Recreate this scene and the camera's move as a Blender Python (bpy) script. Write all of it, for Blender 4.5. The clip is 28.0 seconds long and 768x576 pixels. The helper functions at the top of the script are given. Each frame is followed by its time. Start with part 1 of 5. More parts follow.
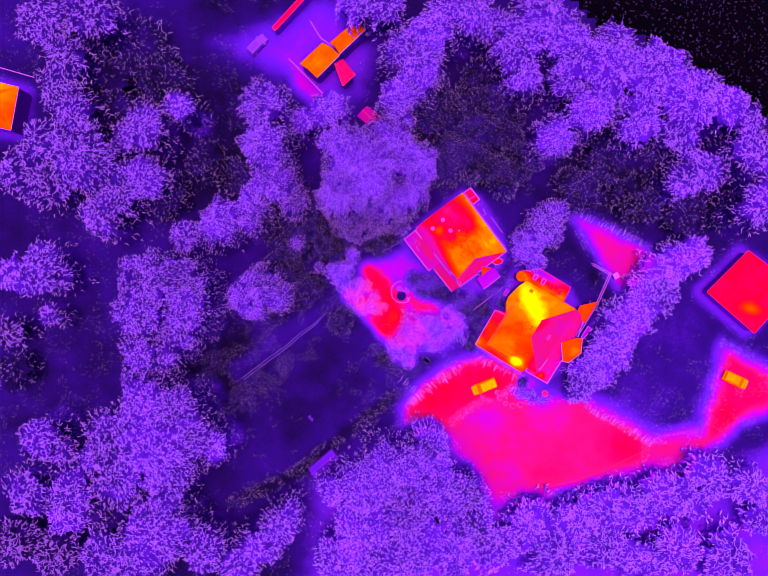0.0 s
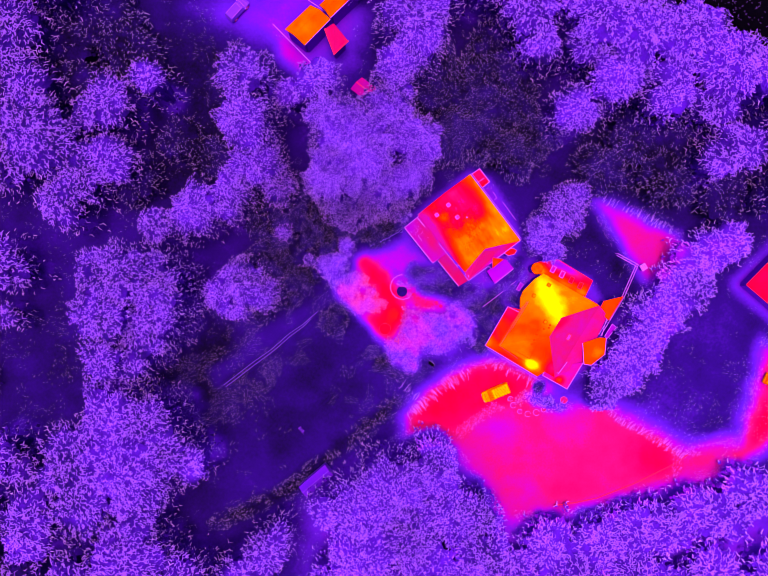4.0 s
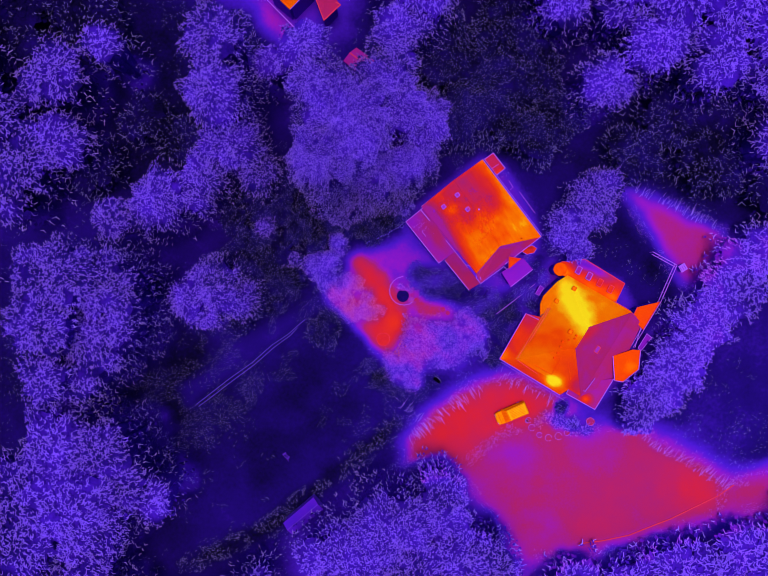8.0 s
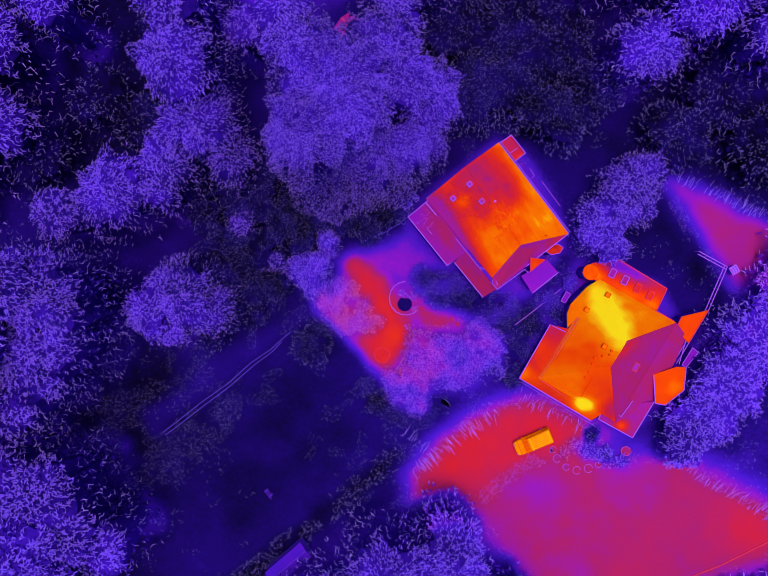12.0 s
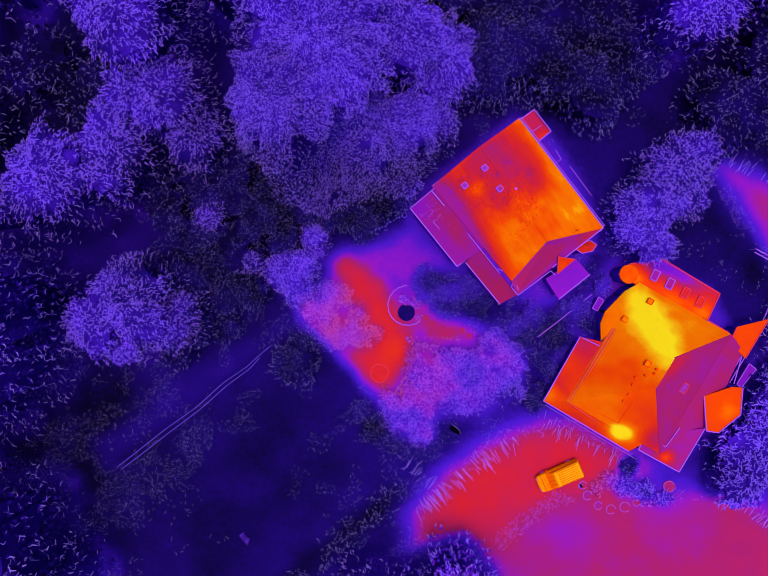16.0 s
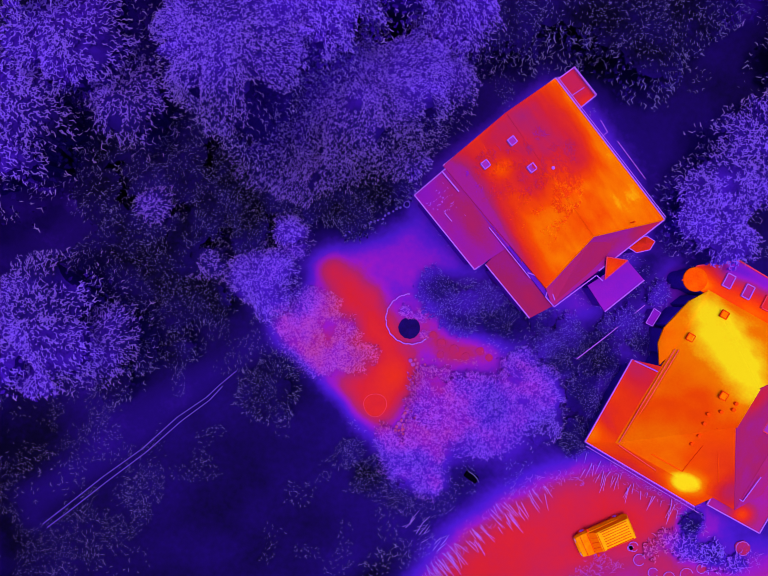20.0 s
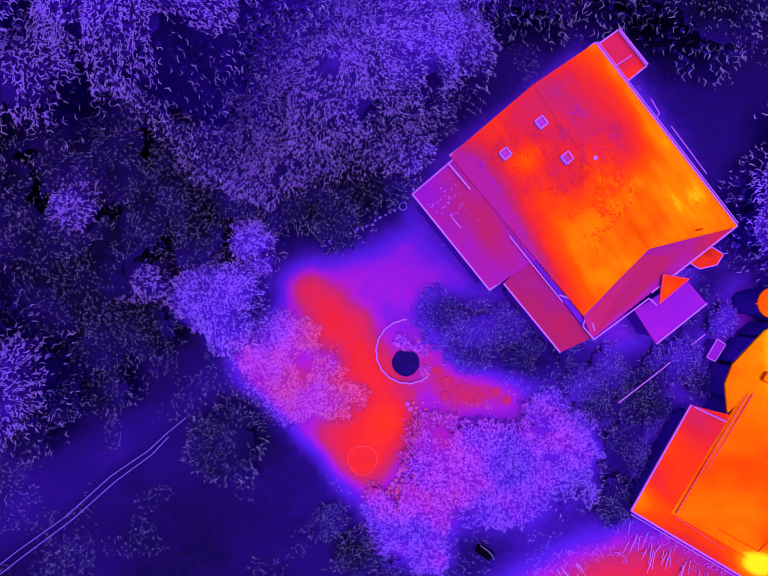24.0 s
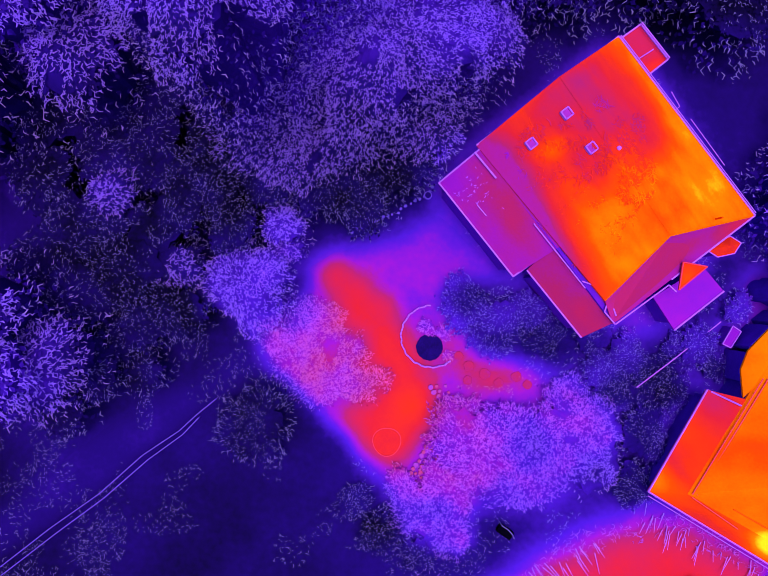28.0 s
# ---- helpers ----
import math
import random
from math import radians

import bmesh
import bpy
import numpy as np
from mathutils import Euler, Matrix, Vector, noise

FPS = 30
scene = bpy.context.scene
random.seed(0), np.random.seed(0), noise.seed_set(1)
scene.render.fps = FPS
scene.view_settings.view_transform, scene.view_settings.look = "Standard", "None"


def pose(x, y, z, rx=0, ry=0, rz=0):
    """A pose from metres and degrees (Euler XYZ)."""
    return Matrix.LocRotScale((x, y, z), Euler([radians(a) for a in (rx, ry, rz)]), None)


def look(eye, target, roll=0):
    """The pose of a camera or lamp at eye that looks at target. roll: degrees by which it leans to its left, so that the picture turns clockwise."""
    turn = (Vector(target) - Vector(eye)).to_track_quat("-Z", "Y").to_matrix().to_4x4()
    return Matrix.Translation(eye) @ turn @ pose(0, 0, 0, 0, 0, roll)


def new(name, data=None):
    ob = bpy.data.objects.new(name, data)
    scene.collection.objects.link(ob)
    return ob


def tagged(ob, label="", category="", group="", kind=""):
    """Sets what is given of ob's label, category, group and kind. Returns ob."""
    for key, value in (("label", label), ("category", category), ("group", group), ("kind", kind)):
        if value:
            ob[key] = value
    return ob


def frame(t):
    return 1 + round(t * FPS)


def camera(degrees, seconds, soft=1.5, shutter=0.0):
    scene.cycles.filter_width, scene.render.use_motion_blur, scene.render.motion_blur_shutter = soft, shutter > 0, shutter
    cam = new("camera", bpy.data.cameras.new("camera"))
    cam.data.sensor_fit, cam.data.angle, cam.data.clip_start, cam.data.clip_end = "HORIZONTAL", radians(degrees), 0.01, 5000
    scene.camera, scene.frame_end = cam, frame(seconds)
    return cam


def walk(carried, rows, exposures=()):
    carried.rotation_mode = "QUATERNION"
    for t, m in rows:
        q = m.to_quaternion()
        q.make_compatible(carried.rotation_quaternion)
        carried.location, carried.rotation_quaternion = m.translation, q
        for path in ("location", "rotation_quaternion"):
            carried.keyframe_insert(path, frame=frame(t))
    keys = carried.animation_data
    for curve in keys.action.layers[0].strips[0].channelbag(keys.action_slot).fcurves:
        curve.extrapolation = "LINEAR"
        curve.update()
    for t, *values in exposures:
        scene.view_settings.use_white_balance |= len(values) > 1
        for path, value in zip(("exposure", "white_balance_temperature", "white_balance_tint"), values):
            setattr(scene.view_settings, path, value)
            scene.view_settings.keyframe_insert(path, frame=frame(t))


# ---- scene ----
cam = camera(57.0, 28.0, soft=0.5)
METRES, EYE, TILT, LEAN, TURN = 87.0, 127.0, -90.0, 0.0, 0.0
ROWS = [
    (0.0, 0.0, 0.0, 0.0, -0.0, 0.0, 0.0),
    (0.5, 0.0001, 0.0144, 0.0, -0.01, -0.12, -0.01),
    (1.0, 0.0017, 0.0367, 0.001, 0.02, -0.3, 0.09),
    (1.5, 0.0021, 0.0556, 0.0006, 0.04, -0.32, 0.12),
    (2.0, 0.0021, 0.0791, 0.0008, 0.02, -0.46, 0.15),
    (2.5, 0.0027, 0.098, 0.0018, 0.02, -0.55, 0.21),
    (3.0, 0.002, 0.1225, 0.0018, -0.02, -0.54, 0.3),
    (3.5, 0.0021, 0.1423, 0.0015, -0.03, -0.51, 0.36),
    (5.5, 0.0015, 0.2297, 0.0006, -0.11, -0.41, 0.5),
    (6.0, 0.0034, 0.2542, 0.0006, -0.06, -0.45, 0.46),
    (6.5, 0.003, 0.2731, 0.0001, -0.1, -0.36, 0.45),
    (7.0, 0.0039, 0.2953, 0.0012, -0.09, -0.39, 0.37),
    (7.5, 0.0043, 0.3147, 0.0017, -0.07, -0.34, 0.39),
    (8.0, 0.0053, 0.338, 0.0023, -0.04, -0.29, 0.41),
    (8.5, 0.005, 0.3566, 0.0022, -0.05, -0.21, 0.48),
    (9.0, 0.006, 0.3809, 0.0039, -0.02, -0.24, 0.51),
    (9.5, 0.0052, 0.4005, 0.0045, -0.06, -0.23, 0.57),
    (10.0, 0.0061, 0.4241, 0.0046, -0.01, -0.19, 0.6),
    (10.5, 0.0106, 0.4421, 0.0049, 0.07, -0.27, 0.38),
    (11.0, 0.0081, 0.4659, 0.006, -0.1, -0.19, 0.61),
    (11.5, 0.0078, 0.4833, 0.0061, -0.06, -0.11, 0.56),
    (12.0, 0.0078, 0.5044, 0.0069, -0.01, -0.05, 0.64),
    (12.5, 0.0083, 0.5212, 0.0079, -0.02, -0.07, 0.65),
    (14.5, 0.005, 0.595, 0.0083, -0.29, -0.02, 0.82),
    (15.0, 0.0066, 0.617, 0.0098, -0.26, -0.03, 0.85),
    (15.5, 0.0076, 0.6339, 0.0108, -0.27, -0.0, 0.82),
    (16.0, 0.0074, 0.656, 0.0118, -0.24, 0.02, 0.76),
    (16.5, 0.0069, 0.674, 0.0128, -0.22, -0.03, 0.77),
    (17.0, 0.008, 0.6966, 0.0131, -0.26, -0.0, 0.78),
    (17.5, 0.0084, 0.715, 0.0145, -0.29, 0.06, 0.75),
    (18.0, 0.0083, 0.7388, 0.015, -0.24, 0.21, 0.72),
    (18.5, 0.0086, 0.7572, 0.0153, -0.27, 0.12, 0.75),
    (19.0, 0.0096, 0.7808, 0.016, -0.27, 0.12, 0.73),
    (19.5, 0.0102, 0.8005, 0.017, -0.25, 0.19, 0.72),
    (20.0, 0.0107, 0.8253, 0.0177, -0.26, 0.21, 0.78),
    (20.5, 0.0119, 0.8448, 0.0187, -0.29, 0.24, 0.76),
    (22.5, 0.0134, 0.9216, 0.0221, -0.36, 0.28, 0.82),
    (23.0, 0.0136, 0.9434, 0.0236, -0.34, 0.32, 0.8),
    (23.5, 0.0152, 0.9568, 0.025, -0.33, 0.43, 0.77),
    (24.0, 0.0181, 0.9579, 0.0317, -0.32, 0.6, 0.72),
    (24.5, 0.0192, 0.9563, 0.0323, -0.31, 0.9, 0.69),
    (25.0, 0.0197, 0.9535, 0.0296, -0.29, 1.09, 0.68),
    (25.5, 0.0197, 0.9517, 0.0253, -0.3, 1.16, 0.62),
    (26.0, 0.0184, 0.949, 0.0234, -0.26, 1.18, 0.53),
    (26.5, 0.0172, 0.9472, 0.0233, -0.27, 1.02, 0.49),
    (27.0, 0.0121, 0.9454, 0.0237, -0.29, 0.75, 0.43),
    (27.5, 0.0046, 0.9442, 0.0241, -0.28, 0.57, 0.36),
    (28.0, 0.0003, 0.9441, 0.0243, -0.28, 0.33, 0.32),
]

# The film's camera turns its palette colder after seven seconds.
walk(cam, [(t, pose(0, 0, EYE, TILT, LEAN, TURN) @ pose(METRES * x, METRES * y, METRES * z, 90 + pitch, roll, yaw)) for t, x, y, z, yaw, pitch, roll in ROWS],
     exposures=[(0.0, 1.42, 9800, 112), (6.2, 1.38, 9800, 112), (7.0, 0.95, 8500, 50), (7.6, 0.5, 6500, 14), (21.5, 0.53, 6500, 14), (23.5, 0.92, 6500, 20), (28.0, 0.92, 6500, 20)])

# ---- light: a wide veiled sun overhead under an even, overcast sky ----
world = bpy.data.worlds.new("sky")
scene.world = world
world.use_nodes = True
wn = world.node_tree
sky = wn.nodes.new("ShaderNodeTexSky")
sky.sky_type, sky.sun_disc = "NISHITA", False
sky.sun_elevation, sky.sun_rotation = radians(86), radians(215)
wn.links.new(sky.outputs[0], wn.nodes["Background"].inputs[0])
wn.nodes["Background"].inputs[1].default_value = 0.15
lamp = bpy.data.lights.new("sun", "SUN")
lamp.energy, lamp.angle, lamp.color = 1.5, radians(25), (1.0, 0.955, 0.955)
sun = new("sun", lamp)
sun.matrix_world = look((-0.5, -1, 100), (0, 0, 0))

# ---- materials: every surface takes its colour from its warmth ----
def lin(*c):
    return [((v / 255) / 12.92 if v < 10.3 else ((v / 255 + 0.055) / 1.055) ** 2.4) for v in c]


PALETTE = [(0.0, (3, 2, 8)), (0.12, (11, 5, 38)), (0.25, (31, 9, 102)), (0.38, (69, 23, 177)), (0.44, (91, 23, 179)), (0.52, (140, 23, 171)),
           (0.6, (164, 30, 94)), (0.7, (202, 30, 46)), (0.78, (222, 44, 18)), (0.86, (237, 68, 3)), (0.93, (242, 114, 1)), (1.0, (250, 212, 20))]


def surface(name, warmth=None, grain=0.05, size=1.5, fine=9.0, pale=0.0, rough=0.85, bump=0.4, spread=0.0, gloss=0.0, tone=(0.215, 0.125, 0.60)):
    """A matt surface: warmth per vertex or one value, uneven at two sizes, with fine relief."""
    m = bpy.data.materials.new(name)
    m.use_nodes = True
    n, link = m.node_tree.nodes, m.node_tree.links.new
    bsdf = n["Principled BSDF"]
    bsdf.inputs["Roughness"].default_value = rough
    bsdf.inputs["Specular IOR Level"].default_value = gloss
    where = n.new("ShaderNodeTexCoord")
    if warmth is None:
        src = n.new("ShaderNodeAttribute")
        src.attribute_name = "warmth"
        value = src.outputs["Fac"]
    else:
        src = n.new("ShaderNodeValue")
        src.outputs[0].default_value = warmth
        value = src.outputs[0]
    texs = []
    for scale, amount in ((size, grain), (fine, grain * 0.7)):
        tex = n.new("ShaderNodeTexNoise")
        tex.inputs["Scale"].default_value = scale
        tex.inputs["Detail"].default_value = 4
        link(where.outputs["Object"], tex.inputs["Vector"])
        texs.append(tex)
        mad = n.new("ShaderNodeMath")
        mad.operation = "MULTIPLY_ADD"
        mad.inputs[1].default_value = amount * 2
        link(tex.outputs["Fac"], mad.inputs[0])
        link(value, mad.inputs[2])
        sub = n.new("ShaderNodeMath")
        sub.operation = "SUBTRACT"
        sub.inputs[1].default_value = amount
        link(mad.outputs[0], sub.inputs[0])
        value = sub.outputs[0]
    if spread:
        info = n.new("ShaderNodeObjectInfo")
        mad = n.new("ShaderNodeMath")
        mad.operation = "MULTIPLY_ADD"
        mad.inputs[1].default_value = spread
        link(info.outputs["Random"], mad.inputs[0])
        link(value, mad.inputs[2])
        value = mad.outputs[0]
    ramp = n.new("ShaderNodeValToRGB")
    el = ramp.color_ramp.elements
    while len(el) < len(PALETTE):
        el.new(0.5)
    for e, (p, c) in zip(el, PALETTE):
        e.position, e.color = p, (*lin(*c), 1)
    link(value, ramp.inputs["Fac"])
    colour = ramp.outputs["Color"]
    if pale:
        mix = n.new("ShaderNodeMix")
        mix.data_type, mix.blend_type = "RGBA", "ADD"
        mix.inputs["Factor"].default_value = pale
        mix.inputs["B"].default_value = (*tone, 1)
        link(colour, mix.inputs["A"])
        colour = mix.outputs["Result"]
    link(colour, bsdf.inputs["Base Color"])
    if bump:
        b = n.new("ShaderNodeBump")
        b.inputs["Strength"].default_value = bump
        b.inputs["Distance"].default_value = 0.02
        link(texs[1].outputs["Fac"], b.inputs["Height"])
        link(b.outputs["Normal"], bsdf.inputs["Normal"])
    return m


EARTH = surface("earth and grass", grain=0.05, size=0.35, fine=2.2)
PAVED = surface("paving", grain=0.025, size=0.5, fine=3.0, bump=0.2)
ROOFING = surface("roofing", grain=0.02, size=0.7, fine=6.0, bump=0.6)
LEAF = surface("foliage", grain=0.05, size=0.5, fine=3.0, bump=0.0)
# Added pale tones that copy the bright outlines the thermal camera overlays
OVERLAY = surface("overlay curls", grain=0.05, size=0.5, fine=3.0, pale=0.58, bump=0.0, tone=(0.2, 0.085, 0.5))
OVERLAY_EDGE = surface("outer overlay curls", grain=0.05, size=0.5, fine=3.0, pale=0.85, bump=0.0, tone=(0.23, 0.115, 0.48))
OVERLAY_COOL = surface("cool overlay curls", grain=0.05, size=0.5, fine=3.0, pale=0.7, bump=0.0, tone=(0.15, 0.1, 0.32))
OVERLAY_WARM = surface("warm overlay curls", grain=0.05, size=0.5, fine=3.0, pale=0.52, bump=0.0, tone=(0.23, 0.08, 0.5))
BARK = surface("bark", 0.2, grain=0.08, size=3, fine=14)
# Trim tones copy the bright edge outlines that the thermal camera overlays
PALE_TRIM = surface("pale outline trim", 0.52, pale=0.6, grain=0.03, rough=0.5)
WARM_TRIM = surface("warm outline trim", 0.74, pale=0.12, grain=0.04, rough=0.5)
DARK_TRIM = surface("dark lead joint", 0.84, grain=0.04)
WALL_W = surface("rendered wall", 0.44, grain=0.04)
# Cooler than the other walls, so these merge with the dark ground
WALL_COOL = surface("cool plaster wall", 0.36, grain=0.05)
WARM_PANE = surface("sun-heated glass", 0.93, grain=0.02, rough=0.2, bump=0)
PANE = surface("window glass", 0.55, pale=0.1, grain=0.02, rough=0.1, bump=0)
STONE = surface("garden stone", 0.54, pale=0.22, grain=0.06, spread=0.1)
COOL_STONE = surface("cool garden stone", 0.34, pale=0.35, grain=0.06, spread=0.05)
COLD = surface("bare metal", 0.02, pale=0.0, grain=0.02, rough=0.3)
COLD_PALE = surface("bright bare metal", 0.1, pale=0.6, grain=0.02, rough=0.3)
CAR_PAINT = surface("car paint", 0.935, grain=0.02, size=1, fine=4, rough=0.35, bump=0)
CAR_ROOF = surface("car roof", 0.955, grain=0.015, size=1, fine=4, rough=0.35, bump=0)
CAR_GLASS = surface("car glass", 0.9, grain=0.02, rough=0.1, bump=0)
CAR_COOL = surface("cool car paint", 0.42, pale=0.1, grain=0.02, rough=0.35, bump=0)
CAR_DARK = surface("car trim", 0.8, grain=0.03, rough=0.6)
RUBBER = surface("tyre rubber", 0.76, grain=0.03)
TIMBER = surface("timber", 0.42, pale=0.12, grain=0.05, size=4, fine=20)
WATER = surface("lake water", 0.0, grain=0.02, size=0.2, fine=1.5, rough=0.4)
# Glints of small waves put into a pale colour
GLINT = surface("painted ripple glint", 0.05, pale=0.15, grain=0.03)


# ---- mesh helpers ----
def mesh(name, verts, faces, material, parent=None, warmth=None, label=""):
    me = bpy.data.meshes.new(name)
    if isinstance(faces, np.ndarray):
        n, k = faces.shape
        me.vertices.add(len(verts)), me.loops.add(n * k), me.polygons.add(n)
        me.vertices.foreach_set("co", np.asarray(verts, dtype=np.float32).ravel())
        me.loops.foreach_set("vertex_index", faces.astype(np.int32).ravel())
        me.polygons.foreach_set("loop_start", np.arange(0, n * k, k, dtype=np.int32))
        me.update(calc_edges=True)
    else:
        me.from_pydata([tuple(v) for v in verts], [], faces)
    me.materials.append(material)
    if warmth is not None:
        me.attributes.new("warmth", "FLOAT", "POINT").data.foreach_set("value", np.asarray(warmth, dtype=np.float32))
    me.update()
    ob = new(name, me)
    if parent:
        ob.parent = parent
    if label:
        tagged(ob, label)
    return ob


def part(name, bm, material, parent, label=""):
    me = bpy.data.meshes.new(name)
    bmesh.ops.recalc_face_normals(bm, faces=bm.faces[:])
    bm.to_mesh(me)
    bm.free()
    me.materials.append(material)
    ob = new(name, me)
    ob.parent = parent
    if label:
        tagged(ob, label)
    return ob


def box(bm, a, b, bevel=0.0):
    made = bmesh.ops.create_cube(bm, size=1.0)["verts"]
    for v in made:
        v.co = Vector([a[i] + (b[i] - a[i]) * (v.co[i] + 0.5) for i in range(3)])
    if bevel:
        edges = list({e for v in made for e in v.link_edges})
        bmesh.ops.bevel(bm, geom=edges, offset=bevel, segments=2, affect="EDGES", profile=0.6)
    return bm


def bar(bm, p, q, w, h=None):
    """A square bar from p to q."""
    p, q = Vector(p), Vector(q)
    h = h or w
    d = (q - p).normalized()
    up = Vector((0, 0, 1)) if abs(d.z) < 0.9 else Vector((0, 1, 0))
    s = d.cross(up).normalized() * (w / 2)
    u = s.cross(d).normalized() * (h / 2)
    vs = [bm.verts.new(c + i * s + j * u) for c in (p, q) for i, j in ((-1, -1), (1, -1), (1, 1), (-1, 1))]
    for f in ((0, 1, 2, 3), (7, 6, 5, 4), (0, 4, 5, 1), (1, 5, 6, 2), (2, 6, 7, 3), (3, 7, 4, 0)):
        bm.faces.new([vs[i] for i in f])
    return bm


def tube(bm, path, r0, r1, sides=7):
    rings = []
    for i, p in enumerate(path):
        p = Vector(p)
        d = (Vector(path[min(i + 1, len(path) - 1)]) - Vector(path[max(i - 1, 0)])).normalized()
        a = d.orthogonal().normalized()
        b = d.cross(a)
        r = r0 + (r1 - r0) * i / (len(path) - 1)
        rings.append([bm.verts.new(p + r * (math.cos(k * 2 * math.pi / sides) * a + math.sin(k * 2 * math.pi / sides) * b)) for k in range(sides)])
    for lo, hi in zip(rings, rings[1:]):
        for k in range(sides):
            bm.faces.new((lo[k], lo[(k + 1) % sides], hi[(k + 1) % sides], hi[k]))
    bm.faces.new(rings[0][::-1])
    bm.faces.new(rings[-1])
    return bm


def disc(bm, c, r, h, n=20, wobble=0.0, rnd=None):
    """A low drum with a rounded rim."""
    k = [1 + wobble * (rnd.random() - 0.5) if rnd else 1 for _ in range(n)]
    rings = []
    for s, z in ((1.0, 0), (1.0, 0.75 * h), (0.93, h)):
        rings.append([bm.verts.new((c[0] + r * s * k[i] * math.cos(i * 2 * math.pi / n), c[1] + r * s * k[i] * math.sin(i * 2 * math.pi / n), c[2] + z)) for i in range(n)])
    for lo, hi in zip(rings, rings[1:]):
        for i in range(n):
            bm.faces.new((lo[i], lo[(i + 1) % n], hi[(i + 1) % n], hi[i]))
    bm.faces.new(rings[-1])
    bm.faces.new(rings[0][::-1])
    return bm


def thing(name, x, y, z=0.0, turn=0.0, label="", category="", group="", kind=""):
    ob = new(name)
    ob.matrix_world = pose(x, y, z, 0, 0, turn)
    return tagged(ob, label, category, group, kind)


# ---- smooth random fields over the plan ----
def lattice(seed):
    return np.random.default_rng(seed).random((256, 256))


LAT = [lattice(k) for k in range(6)]


def wave(x, y, size, k=0):
    """Value noise, 0 to 1."""
    u, v = np.asarray(x) / size + 113.3, np.asarray(y) / size + 87.7
    i, j = np.floor(u).astype(int), np.floor(v).astype(int)
    a, b = u - i, v - j
    a, b = a * a * (3 - 2 * a), b * b * (3 - 2 * b)
    g = LAT[k]
    i0, i1, j0, j1 = i % 256, (i + 1) % 256, j % 256, (j + 1) % 256
    return (g[i0, j0] * (1 - a) + g[i1, j0] * a) * (1 - b) + (g[i0, j1] * (1 - a) + g[i1, j1] * a) * b


def inside(x, y, poly):
    """Metres inside the polygon's edge (outside: minus)."""
    x, y = np.asarray(x, float), np.asarray(y, float)
    best = np.full(x.shape, 1e9)
    odd = np.zeros(x.shape, bool)
    for (x0, y0), (x1, y1) in zip(poly, poly[1:] + poly[:1]):
        dx, dy = x1 - x0, y1 - y0
        t = np.clip(((x - x0) * dx + (y - y0) * dy) / (dx * dx + dy * dy + 1e-9), 0, 1)
        best = np.minimum(best, np.hypot(x - x0 - t * dx, y - y0 - t * dy))
        cross = ((y0 > y) != (y1 > y)) & (x < (y - y0) * dx / (dy if dy else 1e-9) + x0)
        odd ^= cross
    return np.where(odd, best, -best)


def soft(d, width):
    t = np.clip(d / width + 0.5, 0, 1)
    return t * t * (3 - 2 * t)


# ---- ground plan ----
DRIVE = [(4.05, -24.80), (10.64, -25.24), (17.68, -19.97), (23.40, -18.65), (25.59, -16.45), (19.00, -12.93), (12.84, -13.81), (7.56, -17.77), (3.87, -21.72)]
FORECOURT = [(10.64, -25.24), (17.68, -19.97), (24.28, -18.65), (26.91, -20.84), (34.39, -19.09), (40.99, -23.92), (47.14, -27.88), (54.18, -26.56), (53.30, -30.52), (44.50, -31.84), (37.47, -34.92), (30.43, -36.68), (20.32, -37.12), (15.04, -30.96)]
EASTYARD = [(60.78, -9.85), (70.89, -15.13), (70.89, -22.16), (64.73, -23.92), (61.22, -27.00), (54.18, -32.72), (47.14, -32.72), (47.14, -28.32), (56.82, -25.68), (59.02, -18.65)]
COURT = [(33.51, 13.02), (36.59, 12.84), (40.55, 11.08), (47.32, 7.21), (46.44, 3.78), (43.80, -1.06), (41.51, -0.18), (39.05, 3.52), (36.59, 7.30)]
NORTHPATCH = [(-17.06, 40.28), (-15.13, 39.40), (-10.47, 34.57), (-11.79, 32.81), (-15.30, 35.45)]
NORTHWEST = [(-55.76, 46.44), (-32.01, 46.44), (-23.22, 22.69), (-27.62, 13.90), (-42.57, 14.78), (-58.40, 22.69)]
APRON = [(2.46, -26.12), (3.87, -20.84), (8.00, -16.45), (13.28, -12.93), (19.88, -11.79), (26.91, -15.30), (28.67, -19.35), (34.83, -17.94), (41.43, -22.16), (48.46, -26.56), (54.62, -25.24), (54.18, -31.84), (44.50, -33.60), (37.47, -36.50), (30.43, -38.44), (19.88, -38.88), (13.28, -31.84), (9.32, -26.74)]
WESTLAWN = [(-32.16, -9.78), (-19.88, -9.89), (-12.18, -6.57), (-6.94, -6.93), (-0.22, -17.12), (-16.85, -28.24), (-38.22, -24.97)]
EASTLAWN = [(44.50, -1.06), (57.70, -1.06), (60.34, -9.85), (57.70, -21.28), (47.14, -25.68), (39.23, -21.28)]
TERRACE = [(-4.26, 3.56), (-2.70, 4.48), (-0.69, 3.38), (0.84, 1.66), (1.60, -0.82), (2.20, -2.68), (3.27, -4.24), (3.26, -6.40), (1.69, -8.54), (0.70, -9.76), (-1.39, -7.90), (-3.23, -5.42), (-1.37, -4.20), (-1.66, -1.42), (-3.19, 1.07)]
